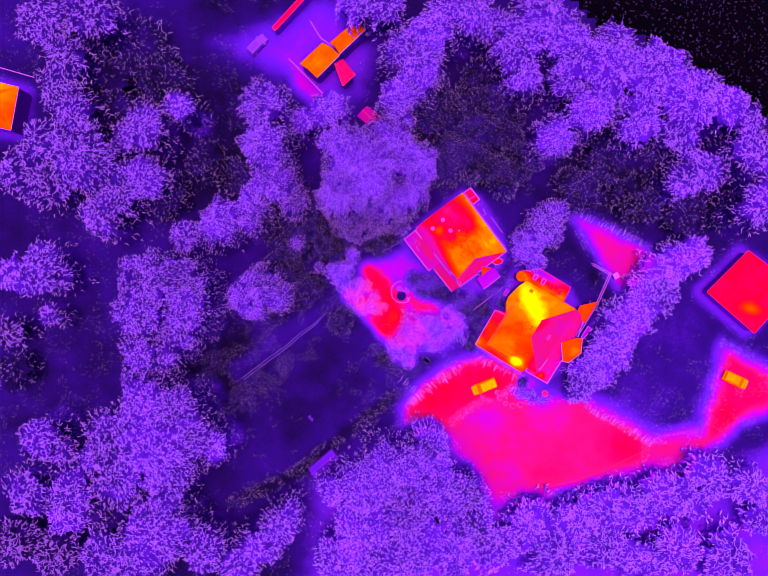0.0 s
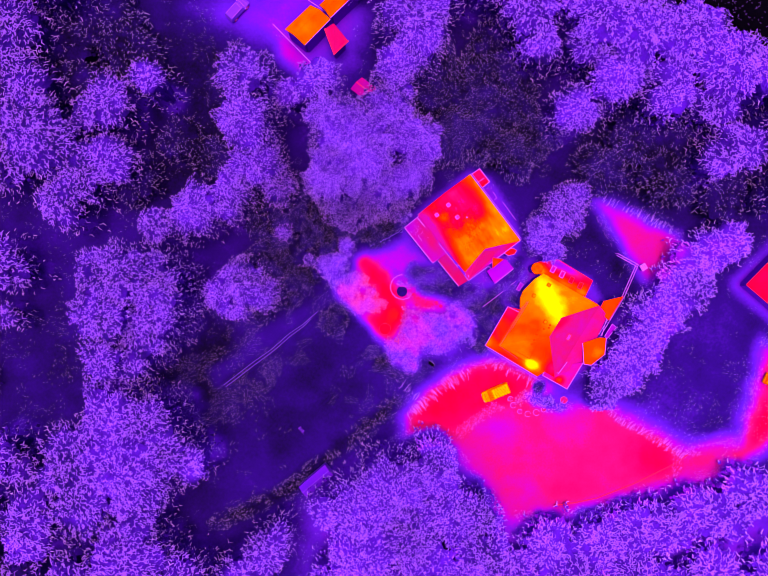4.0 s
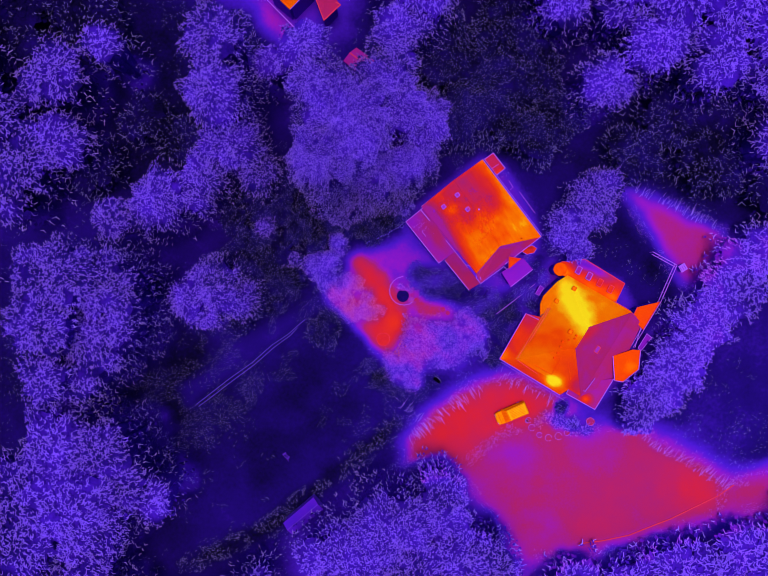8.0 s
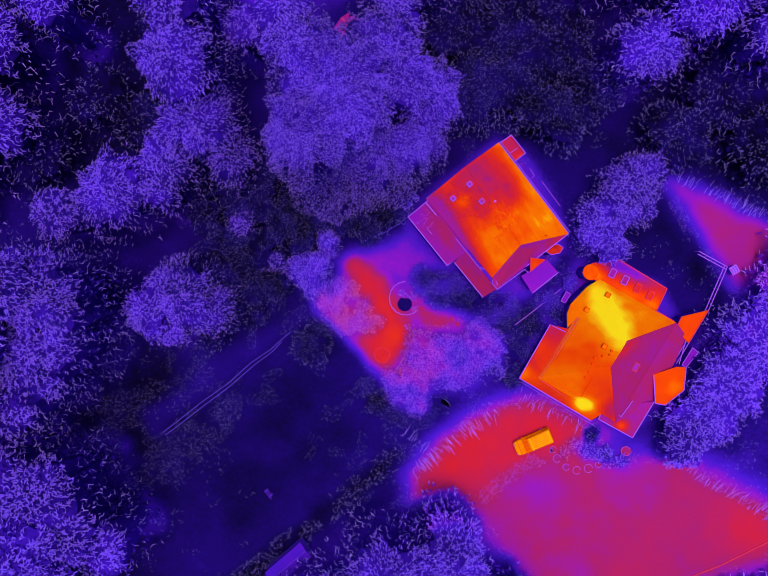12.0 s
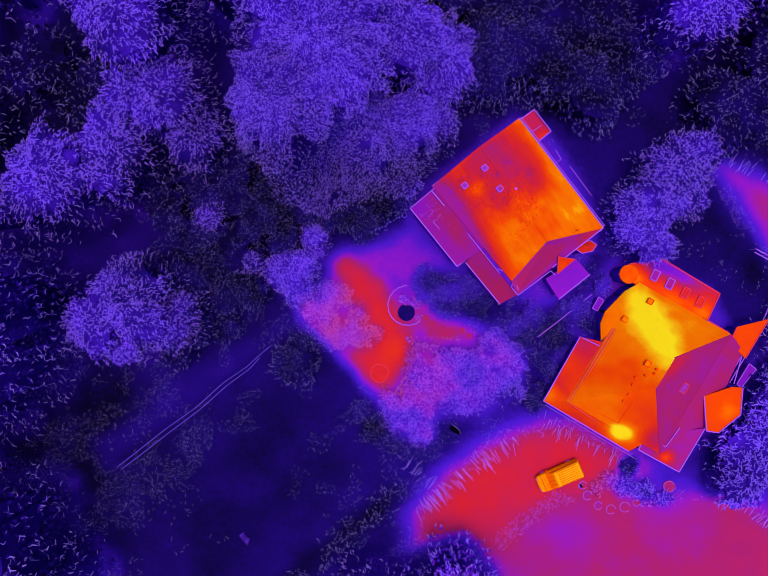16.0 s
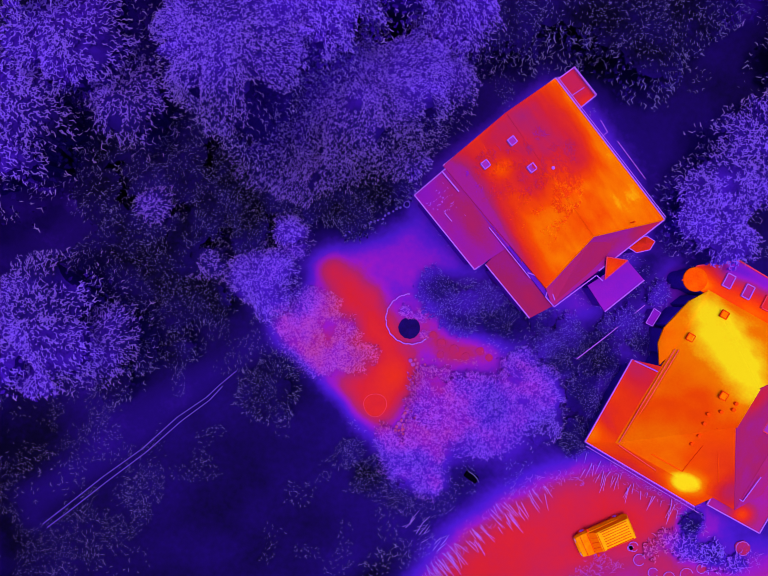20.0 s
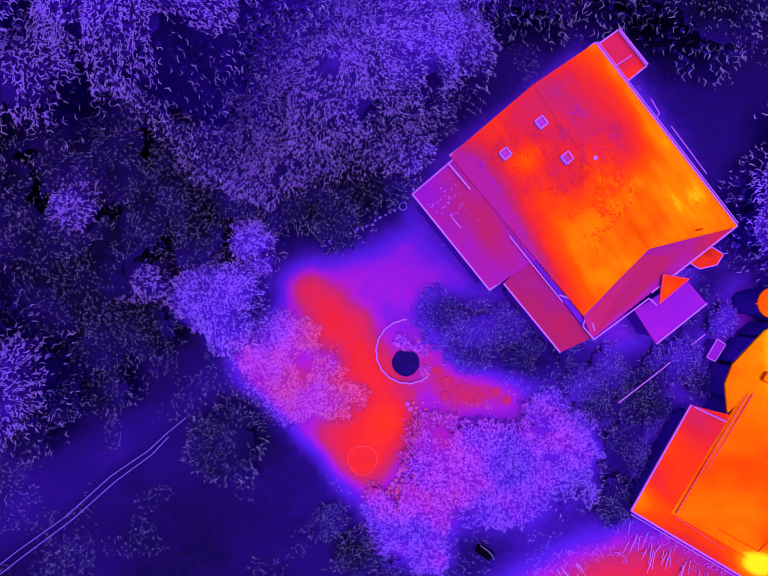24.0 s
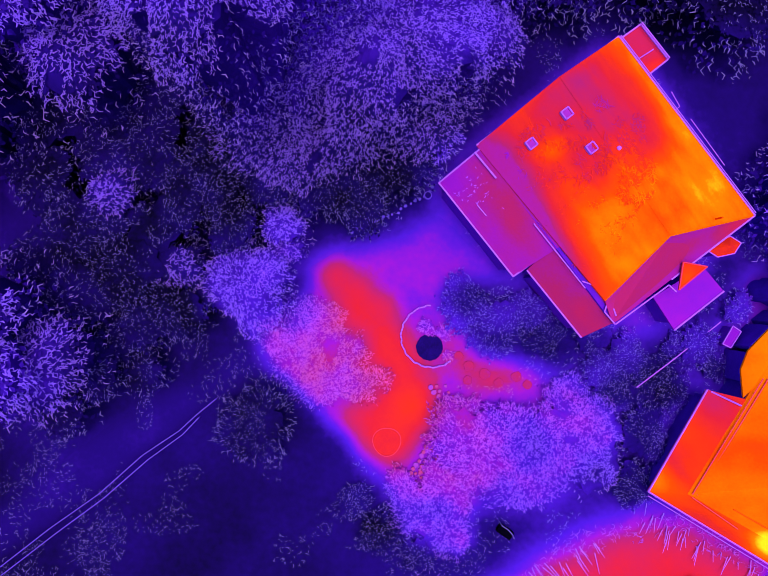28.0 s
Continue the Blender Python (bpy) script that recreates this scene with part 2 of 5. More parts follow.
GARDENBED = [(-4.42, 2.63), (-7.53, -0.44), (-6.61, -2.61), (-3.23, -5.42), (-0.13, -4.83), (-0.73, -2.04), (-2.57, 1.07)]
SIDELAWN = [(-2.55, 4.47), (3.67, 6.91), (7.99, 3.00), (2.70, 1.03), (0.84, 1.66), (-0.69, 3.38)]
WALKWAY = [(-6.29, 0.17), (-4.45, -2.63), (-8.47, -3.83), (-13.72, -7.18), (-22.96, -13.84), (-26.63, -16.26), (-27.86, -13.80), (-19.88, -8.35), (-13.71, -4.10)]
SHRUBBERY = [(3.28, -3.93), (4.84, -2.09), (10.41, -3.37), (15.04, -4.95), (15.00, -8.96), (10.32, -11.39), (4.76, -11.95), (1.06, -10.38)]
VERGE = [(-7.39, -8.97), (-2.11, -15.13), (-8.27, -23.92), (-19.70, -23.92), (-21.46, -16.89), (-12.67, -11.61)]
HOMEGROUND = [(-7.39, 5.98), (5.80, 10.38), (15.48, 20.05), (24.28, 10.38), (28.67, 4.22), (39.23, -0.18), (39.23, -11.61), (30.43, -18.65), (10.20, -12.49), (1.41, -16.01)]
NORTHYARD = [(-32.01, 43.80), (-19.70, 48.20), (-12.67, 51.72), (-1.23, 48.20), (-3.87, 35.01), (-11.79, 32.81), (-19.70, 38.52)]
LAKE = [(30.43, 55.23), (38.35, 45.56), (48.02, 43.80), (54.18, 39.40), (62.10, 35.01), (65.61, 29.73), (75.29, 27.97), (159.72, -27.44), (159.72, 183.65), (30.43, 183.65)]
HOUSE_A = [(5.71, 10.79), (3.52, 8.62), (7.87, 2.99), (11.83, -0.65), (17.49, -0.26), (22.23, 6.55), (17.11, 15.88), (14.21, 17.24)]
HOUSE_B = [(15.87, -9.83), (19.43, -3.82), (23.16, 1.94), (24.50, 3.37), (32.66, 0.09), (35.07, -3.81), (34.08, -12.16), (28.63, -16.75), (23.90, -14.74)]
HOUSE_N = [(-14.77, 39.07), (-11.94, 36.75), (-3.35, 45.17), (-6.18, 46.89)]
HOUSE_W = [(-73.77, 37.61), (-64.06, 35.21), (-65.44, 27.65), (-75.06, 29.88)]
HOUSE_E = [(56.68, -0.69), (63.89, 6.53), (72.22, 0.26), (64.92, -7.90)]
PLANTERBED = [(1.46, 1.04), (3.32, 1.95), (5.79, 0.38), (5.76, -2.71), (3.28, -3.93), (1.43, -2.06)]
EASTWALK = [(4.4, -1.3), (6.26, -1.9), (8.19, -2.3), (10.1, -2.6), (10.1, -4.4), (8.18, -4.68), (6.49, -4.55), (5.4, -4.06), (4.93, -2.49)]
HEDGELINE = [(1.48, -18.03), (3.50, -19.40), (-14.88, -34.17), (-27.12, -39.91), (-28.45, -38.14), (-16.22, -32.13)]
DARKWOOD = [(-32.81, -2.79), (-27.84, -4.1), (-23.51, -7.89), (-21.07, -12.91), (-28.01, -19.08), (-35.52, -20.88), (-36.65, -10.25)]
SOUTHWOOD = [(-10.91, -32.72), (7.56, -25.68), (19.00, -37.12), (54.18, -34.48), (70.01, -27.44), (80.57, -62.62), (-16.18, -62.62)]


def ground_warmth(x, y):
    w = 0.195 + 0.10 * (wave(x, y, 22, 0) - 0.5) + 0.07 * (wave(x, y, 7, 1) - 0.5)
    jitter = 0.8 * (wave(x, y, 1.1, 2) - 0.5) + 0.5 * (wave(x, y, 3.5, 3) - 0.5)
    for poly, warm, width in ((HOMEGROUND, 0.24, 5), (VERGE, 0.2, 6), (SOUTHWOOD, 0.4, 8), (NORTHYARD, 0.42, 8), (NORTHPATCH, 0.56, 3), (NORTHWEST, 0.14, 16), (EASTLAWN, 0.25, 8), (WESTLAWN, 0.165, 8), (DARKWOOD, 0.115, 4), (WALKWAY, 0.25, 2.5), (SIDELAWN, 0.515, 3),
                              (SHRUBBERY, 0.43, 3.0), (HEDGELINE, 0.13, 1.6), (PLANTERBED, 0.53, 1.6), (EASTWALK, 0.625, 1.8), (EASTYARD, 0.65, 6), (APRON, 0.53, 6.5), (COURT, 0.575, 4.0), (FORECOURT, 0.597, 7.0), (DRIVE, 0.668, 4.5), (GARDENBED, 0.52, 2.0), (TERRACE, 0.705, 2.2)):
        # The soft edges put the thermal camera's blur into the ground colour
        s = soft(inside(x, y, poly) + jitter * min(1, width / 3), width)
        w = w + (warm - w) * s
    for sx, sy, sr, amount in ((14.60, -22.49, 4.5, -0.015), (30.49, -24.18, 4.0, -0.02), (43.92, -27.14, 6.0, 0.07), (20.34, -23.99, 3.0, -0.03), (31.81, -28.15, 5.0, 0.02), (60.34, -24.80, 4.0, 0.06), (2.49, -5.46, 2.0, 0.04), (10.02, -19.84, 4.0, 0.02)):
        w = w + amount * np.exp(-((x - sx) ** 2 + (y - sy) ** 2) / (sr * sr))
    # Halo painted round each house, the roofs' glow in the thermal view
    for poly, reach in ((HOUSE_A, 1.1), (HOUSE_B, 1.2), (HOUSE_N, 3.0), (HOUSE_E, 3.0), (HOUSE_W, 3.0)):
        d = -inside(x, y, poly)
        w = np.maximum(w, 0.42 * np.exp(-np.clip(d - 0.3, 0, 50) / reach) * (d < 14))
    w = w + 0.06 * (wave(x, y, 5, 4) - 0.5) + 0.03 * (wave(x, y, 1.7, 0) - 0.5)
    return w


def spaced(lo, hi, step):
    core = np.arange(lo, hi + step, step)
    far = np.array([2, 6, 14, 30, 60, 120, 250, 500, 1000, 2500.0])
    return np.concatenate((lo - far[::-1], core, hi + far))


def sheet(name, xs, ys, z, material, field, label, category, keep=None, rim=None):
    gx, gy = np.meshgrid(xs, ys)
    nx = len(xs)
    i = np.arange(gx.size).reshape(gx.shape)
    quads = np.stack((i[:-1, :-1], i[:-1, 1:], i[1:, 1:], i[1:, :-1]), -1).reshape(-1, 4)
    px, py = gx.ravel(), gy.ravel()
    if keep is not None:
        ok = keep(px, py)
        quads = quads[ok[quads].all(1)]
        used = np.unique(quads)
        back = np.zeros(px.size, int)
        back[used] = np.arange(used.size)
        quads, px, py = back[quads], px[used], py[used]
    zz = np.full(px.size, z) + (0.05 * (wave(px, py, 2.3, 5) - 0.5) if keep is None else 0)
    if rim:
        zz = zz - 0.16 * np.clip((0.1 - inside(px, py, rim)) / 0.6, 0, 1)
    return tagged(mesh(name, np.stack((px, py, zz), -1), quads, material, warmth=field(px, py)), label, category, kind="structure")


# ---- vegetation ----
def blades(rng, pts, nrm, length, width, lift=0.35):
    """Bent leaf blades at the points: four corners each."""
    n = len(pts)
    d = rng.normal(size=(n, 3))
    d -= (d * nrm).sum(1, keepdims=True) * nrm * 0.85
    d /= np.linalg.norm(d, axis=1, keepdims=True) + 1e-9
    s = np.cross(nrm, d)
    s /= np.linalg.norm(s, axis=1, keepdims=True) + 1e-9
    l = length * (0.6 + 0.8 * rng.random((n, 1)))
    w = width * (0.6 + 0.8 * rng.random((n, 1)))
    up = nrm * l * lift * rng.random((n, 1))
    a, b = pts - d * l / 2, pts + d * l / 2 + up
    m = pts + up * 0.7
    v = np.stack((a, m + s * w / 2, b, m - s * w / 2), 1).reshape(-1, 3)
    f = np.arange(4 * n).reshape(n, 4)
    return v, f


class Crown:
    """The uneven outer skin of a crown: outline, height and gaps."""

    def __init__(self, rng, r, h, deep, wx, wy):
        self.r, self.h, self.deep, self.wx, self.wy = r, h, deep, wx, wy
        self.waves = [(k, rng.random() * 6.283, a * (0.5 + rng.random())) for k, a in ((1, 0.08), (2, 0.11), (3, 0.09), (5, 0.07), (7, 0.05), (11, 0.045), (17, 0.035), (23, 0.03), (31, 0.025))]

    def outline(self, a):
        return self.r * (0.93 + sum(s * np.sin(k * a + p) for k, p, s in self.waves))

    def at(self, a, q):
        """The skin at angle a and share q of the outline."""
        d = self.outline(a) * q
        x, y = d * np.cos(a), d * np.sin(a)
        lump = 0.5 * wave(x + self.wx, y + self.wy, 0.32 * self.r + 0.3, 0) + 0.3 * wave(x + self.wx, y + self.wy, 0.9, 5) + 0.2 * wave(x + self.wx, y + self.wy, 0.4, 2)
        z = self.h - self.deep * (0.42 * q ** 2.2 + 0.3 * (1 - lump))
        return np.stack((x, y, z), -1)

    def scatter(self, rng, n, reach=1.03):
        a, q = rng.random(n) * 6.283, np.sqrt(rng.random(n)) * reach
        p = self.at(a, q)
        gap = wave(p[:, 0] + self.wx, p[:, 1] + self.wy, 1.5, 5) * 0.7 + wave(p[:, 0] + self.wx, p[:, 1] + self.wy, 0.6, 1) * 0.3
        keep = gap > 0.16 + 0.22 * q ** 3
        p = p[keep]
        nrm = np.stack((p[:, 0] / self.r * 0.35, p[:, 1] / self.r * 0.35, np.ones(len(p))), -1) + rng.normal(size=(len(p), 3)) * 0.15
        return p, nrm / np.linalg.norm(nrm, axis=1, keepdims=True)


def ribbons(rng, pts, nrm, length, width, outward=None):
    """Curled slivers that copy overlaid outlines: three pairs of corners each; outward: how far they point away from
    the middle.
    """
    n = len(pts)
    d = rng.normal(size=(n, 3))
    if outward is not None:
        d = d + outward
    d -= (d * nrm).sum(1, keepdims=True) * nrm * 0.9
    d /= np.linalg.norm(d, axis=1, keepdims=True) + 1e-9
    s = np.cross(nrm, d)
    s /= np.linalg.norm(s, axis=1, keepdims=True) + 1e-9
    l = length * (0.5 + rng.random((n, 1)))
    w = width * (0.6 + 0.8 * rng.random((n, 1))) / 2
    curl = s * l * np.sign(rng.normal(size=(n, 1))) * (0.1 + 0.35 * rng.random((n, 1)))
    a, m, b = pts - d * l / 2 + curl, pts, pts + d * l / 2 + curl
    v = np.stack((a - s * w * 0.5, a + s * w * 0.5, m - s * w, m + s * w, b - s * w * 0.5, b + s * w * 0.5), 1).reshape(-1, 3)
    k = np.arange(n)[:, None] * 6
    f = np.concatenate((k + np.array([[0, 1, 3, 2]]), k + np.array([[2, 3, 5, 4]])))
    return v, f


def foliage(parent, rng, r, h, deep, warm, wx, wy, leaf, flank=1.0):
    crown = Crown(rng, r, h, deep, wx, wy)

    def heat(p):
        x, y = p[:, 0] + wx, p[:, 1] + wy
        return np.clip(np.minimum(field_at(x, y), warm + 0.03) + 0.05 * (wave(x, y, 0.9, 4) - 0.5), 0.02, 0.8)

    # inner mass: a lumpy shell closed below
    foot_z = 0.1 * h
    na, nq = 40, 9
    a, q = np.meshgrid(np.arange(na) * 2 * math.pi / na, np.linspace(0.04, 0.86, nq))
    top = crown.at(a.ravel(), q.ravel())
    top[:, 2] -= 0.12 * leaf + 0.04 * deep
    low = top[-na:] * (0.4, 0.4, 0.0) + (0, 0, foot_z)
    v = np.concatenate((top, low, [[0, 0, top[:na, 2].mean()], [0, 0, foot_z * 0.9]]))
    i = np.arange(na)
    k = (i + 1) % na
    f = [np.stack((s * na + i, s * na + k, (s + 1) * na + k, (s + 1) * na + i), -1) for s in range(nq)]
    cap, foot = len(v) - 2, len(v) - 1
    f.append(np.stack((k, i, np.full(na, cap), np.full(na, cap)), -1)[:, [0, 1, 2, 2]])
    f.append(np.stack((nq * na + i, nq * na + k, np.full(na, foot), np.full(na, foot)), -1))
    faces = [tuple(dict.fromkeys(t)) for t in np.concatenate(f).tolist()]
    mesh("crown", v, faces, LEAF, parent, heat(v))
    area = math.pi * r * r
    fine = leaf * 0.85
    p, nrm = crown.scatter(rng, int(area * 1.3 / (fine * fine)))
    v, f = blades(rng, p, nrm, fine * 1.35, fine * 0.9, 0.12)
    tagged(mesh("leafage", v, f, LEAF, parent, heat(v) - 0.005), kind="stuff")
    # leaves down the flanks
    n = int(area * flank * (0.5 + 0.03 * h) / (fine * fine))
    p = crown.at(rng.random(n) * 6.283, 0.84 + 0.16 * rng.random(n))
    drop = rng.random((n, 1))
    p = p * (1 + 0.2 * drop) * (1, 1, 0) + np.concatenate((p[:, :1] * 0, p[:, :1] * 0, foot_z + (p[:, 2:] - foot_z) * (1 - drop)), 1)
    nrm = p * (1, 1, 0) / r + (0, 0, 1.1)
    v, f = blades(rng, p, nrm / np.linalg.norm(nrm, axis=1, keepdims=True), fine * 1.4, fine * 0.9, 0.2)
    tagged(mesh("flank_leafage", v, f, LEAF, parent, heat(v)), kind="stuff")
    # Paler curls at the rim stand in for the overlaid crown outline
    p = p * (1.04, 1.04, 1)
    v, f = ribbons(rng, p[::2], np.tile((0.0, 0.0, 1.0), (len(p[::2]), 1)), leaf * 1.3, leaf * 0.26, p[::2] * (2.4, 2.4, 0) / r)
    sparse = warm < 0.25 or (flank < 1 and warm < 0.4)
    tip = OVERLAY_COOL if sparse else OVERLAY if warm < 0.45 else OVERLAY_WARM
    tagged(mesh("flank_tip_leafage", v, f, OVERLAY_EDGE if tip is OVERLAY else tip, parent, heat(v)), kind="stuff")
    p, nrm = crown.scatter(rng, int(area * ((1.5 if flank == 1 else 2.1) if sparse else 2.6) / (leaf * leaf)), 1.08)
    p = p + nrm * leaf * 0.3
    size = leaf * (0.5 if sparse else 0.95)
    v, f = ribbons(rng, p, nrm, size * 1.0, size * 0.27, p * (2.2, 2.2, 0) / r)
    tagged(mesh("tip_leafage", v, f, tip, parent, heat(v) + 0.03), "pale curls that copy overlaid outlines on the leaves", kind="stuff")
    return crown


def leaf_size(x, y):
    """Leaf clusters are built finer in the middle of the place."""
    return min(0.78, max(0.2, 0.2 + 0.0122 * (math.hypot(x - 4, y - 2) - 14)))


PLANTS = []


def tree(x, y, r, h, warm, label=""):
    PLANTS.append(("tree", x, y, r, h, warm, label))


def shrub(x, y, r, h, warm, label=""):
    PLANTS.append(("shrub", x, y, r, h, warm, label))


# north-west woods
for x, y, r, h, w in ((-55.6, 44.2, 4.8, 14, 0.328), (-48.0, 44.7, 5.0, 15, 0.328), (-52.3, 37.6, 4.2, 13, 0.328), (-53.9, 32.5, 3.9, 12, 0.328), (-51.8, 28.4, 4.5, 12, 0.328),
                     (-57.1, 23.5, 4.1, 12, 0.328), (-48.8, 21.5, 6.0, 15, 0.328), (-55.5, 18.2, 5.1, 12, 0.328), (-61.2, 19.2, 3.9, 11, 0.328), (-43.8, 15.7, 4.7, 13, 0.328),
                     (-40.0, 17.8, 4.2, 12, 0.39), (-47.6, 11.8, 3.7, 11, 0.328), (-39.3, 26.5, 4.1, 13, 0.37), (-33.0, 29.3, 2.7, 14, 0.36), (-42.9, 24.9, 2.8, 11, 0.36)):
    tree(x, y, r, h, w)
# dark north-west woods
for x, y, r, h, w in ((-48.4, 38.1, 5.1, 5.5, 0.208), (-42.9, 41.5, 5.1, 5.5, 0.19), (-38.6, 36.4, 5.1, 5.5, 0.165), (-47.1, 31.7, 3.8, 5.5, 0.208), (-31.0, 22.0, 3.4, 5.5, 0.19),
                     (-37.8, 16.0, 3.8, 5.5, 0.165), (-25.9, 19.4, 3.4, 5.5, 0.165)):
    tree(x, y, r, h, w)
# trees below the north yard
for x, y, r, h, w in ((-18.7, 28.3, 4.1, 19, 0.37), (-19.1, 22.5, 4.1, 19, 0.39), (-17.8, 17.1, 3.7, 15, 0.38), (-21.4, 13.6, 3.1, 13, 0.38), (-26.9, 10.7, 3.9, 14, 0.38),
                     (-32.4, 8.6, 2.6, 13, 0.37), (-23.2, 11.3, 2.8, 12, 0.4), (-8.9, 28.4, 3.2, 16, 0.4), (-12.6, 27.6, 2.6, 12, 0.4)):
    tree(x, y, r, h, w)
# tall trees above the gabled house
for x, y, r, h, w in ((-3.7, 18.0, 5.6, 24, 0.39), (1.2, 21.7, 4.8, 19, 0.39), (-6.3, 13.4, 3.9, 24, 0.38), (5.4, 20.5, 4.1, 13, 0.37), (0.1, 13.9, 4.4, 15, 0.37),
                     (2.7, 27.4, 2.7, 14, 0.38), (-7.1, 21.4, 2.7, 24, 0.4), (5.5, 16.7, 2.5, 9, 0.33), (-4.5, 10.7, 3.3, 9, 0.3)):
    tree(x, y, r, h, w)
# trees behind the gabled house
for x, y, r, h, w in ((5.3, 36.9, 5.3, 16, 0.39), (7.3, 41.8, 3.9, 14, 0.39), (2.5, 31.3, 3.7, 14, 0.38), (14.2, 45.4, 4.5, 14, 0.36), (0.5, 46.8, 3.6, 12, 0.36),
                     (-4.4, 47.1, 3.3, 11, 0.35), (9.9, 46.4, 3.3, 12, 0.36), (17.8, 43.4, 3.3, 11, 0.35)):
    tree(x, y, r, h, w)
# cool wood behind the gabled house
for x, y, r, h, w in ((9.9, 30.5, 6.0, 5.5, 0.165), (15.0, 25.4, 6.0, 5.5, 0.165), (16.7, 33.9, 5.1, 5.5, 0.165), (9.9, 22.8, 4.3, 5.5, 0.165), (20.9, 27.9, 4.3, 5.5, 0.181),
                     (20.1, 20.3, 3.8, 5.5, 0.208), (23.5, 22.0, 3.8, 5.5, 0.19)):
    tree(x, y, r, h, w)
# lakeside trees
for x, y, r, h, w in ((21.5, 39.8, 4.5, 14, 0.38), (27.1, 43.0, 4.8, 14, 0.38), (32.1, 37.9, 5.3, 15, 0.41), (23.0, 35.0, 3.6, 12, 0.4), (37.8, 34.7, 5.1, 15, 0.42),
                     (43.8, 35.5, 5.6, 15, 0.42), (49.8, 30.7, 5.6, 15, 0.42), (55.3, 29.7, 4.0, 14, 0.41), (34.0, 29.3, 4.4, 14, 0.42), (28.1, 24.6, 3.6, 13, 0.4),
                     (41.6, 27.3, 4.5, 14, 0.4), (48.7, 26.0, 3.9, 12, 0.38), (29.9, 34.2, 3.3, 12, 0.38), (24.6, 46.4, 4.1, 12, 0.36), (38.1, 40.7, 3.3, 12, 0.38)):
    tree(x, y, r, h, w)
# east wood
for x, y, r, h, w in ((52.4, 19.4, 4.1, 12, 0.38), (49.4, 17.5, 3.1, 11, 0.4), (61.4, 22.7, 4.2, 12, 0.38), (62.2, 13.7, 4.2, 12, 0.38), (65.9, 17.8, 4.1, 12, 0.4),
                     (60.1, 27.6, 2.9, 12, 0.38), (59.6, 13.5, 3.1, 4.5, 0.19), (39.0, 22.1, 4.7, 4.5, 0.19), (44.2, 16.1, 4.7, 4.5, 0.19), (46.7, 22.1, 4.3, 4.5, 0.19),
                     (52.7, 12.7, 3.9, 4.5, 0.19), (33.9, 17.8, 3.9, 4.5, 0.19), (44.2, 22.9, 3.4, 4.5, 0.19)):
    tree(x, y, r, h, w)
# trees by the railing
for x, y, r, h, w in ((54.1, 6.0, 3.4, 5.5, 0.449), (51.1, 4.5, 3.4, 5.5, 0.449), (48.3, 2.2, 3.6, 5.5, 0.449), (45.4, -2.0, 3.9, 5.5, 0.449), (42.1, -6.6, 4.6, 5.5, 0.449),
                     (39.6, -10.4, 4.4, 5.5, 0.449), (37.0, -13.8, 4.1, 5.5, 0.449), (34.5, -17.0, 3.1, 5.5, 0.37), (48.2, -1.0, 3.1, 5.5, 0.37)):
    tree(x, y, r, h, w)
# trees between the houses
for x, y, r, h, w in ((26.6, 9.2, 2.9, 6.5, 0.39), (27.8, 11.7, 3.2, 7, 0.36), (25.6, 5.6, 2.6, 6, 0.4), (23.4, 6.3, 1.6, 6, 0.4), (29.7, 13.0, 2.2, 7, 0.34), (24.4, 8.6, 2.0, 6, 0.37), (29.4, 9.6, 2.2, 6, 0.38)):
    tree(x, y, r, h, w)
# west trees
for x, y, r, h, w in ((-35.3, 1.4, 4.7, 23, 0.37), (-30.4, -0.2, 4.2, 21, 0.37), (-36.8, -4.0, 3.8, 23, 0.37), (-32.3, -5.6, 4.5, 19, 0.36), (-37.5, -9.9, 2.9, 20, 0.36),
                     (-35.1, -10.4, 3.0, 17, 0.37), (-20.2, 0.2, 3.6, 13, 0.36), (-23.6, -1.4, 2.8, 12, 0.37), (-17.7, -1.4, 2.6, 10, 0.37), (-22.0, -3.5, 2.2, 9, 0.4)):
    tree(x, y, r, h, w)
# south-west trees
for x, y, r, h, w in ((-38.3, -19.1, 5.2, 17, 0.37), (-33.0, -19.3, 4.0, 16, 0.37), (-41.2, -23.7, 5.2, 18, 0.37), (-35.7, -26.1, 6.3, 18, 0.38), (-42.3, -29.4, 4.9, 17, 0.37),
                     (-35.6, -32.2, 4.2, 15, 0.36), (-27.9, -25.7, 2.8, 13, 0.44), (-31.2, -23.4, 3.5, 15, 0.36), (-48.0, -28.1, 3.1, 11, 0.37), (-40.6, -15.0, 2.8, 11, 0.37),
                     (-56.7, -24.7, 3.6, 12, 0.36), (-59.9, -34.9, 4.1, 10, 0.37), (-52.1, -33.9, 4.3, 11, 0.37), (-53.3, -38.2, 3.6, 10, 0.4), (-54.5, -27.6, 2.8, 9, 0.34)):
    tree(x, y, r, h, w)
# south edge trees
for x, y, r, h, w in ((-37.7, -40.8, 6.5, 13, 0.37), (-45.3, -44.3, 5.1, 12, 0.36), (-30.8, -43.8, 4.3, 11, 0.37), (-42.0, -47.6, 4.9, 12, 0.36), (-17.2, -39.2, 3.5, 11, 0.37),
                     (-20.5, -42.9, 3.8, 11, 0.38), (-24.2, -46.2, 3.6, 11, 0.38), (-16.2, -37.6, 2.3, 9, 0.37), (-63.2, -43.7, 4.2, 8, 0.26), (-56.5, -45.4, 4.2, 8, 0.25)):
    tree(x, y, r, h, w)
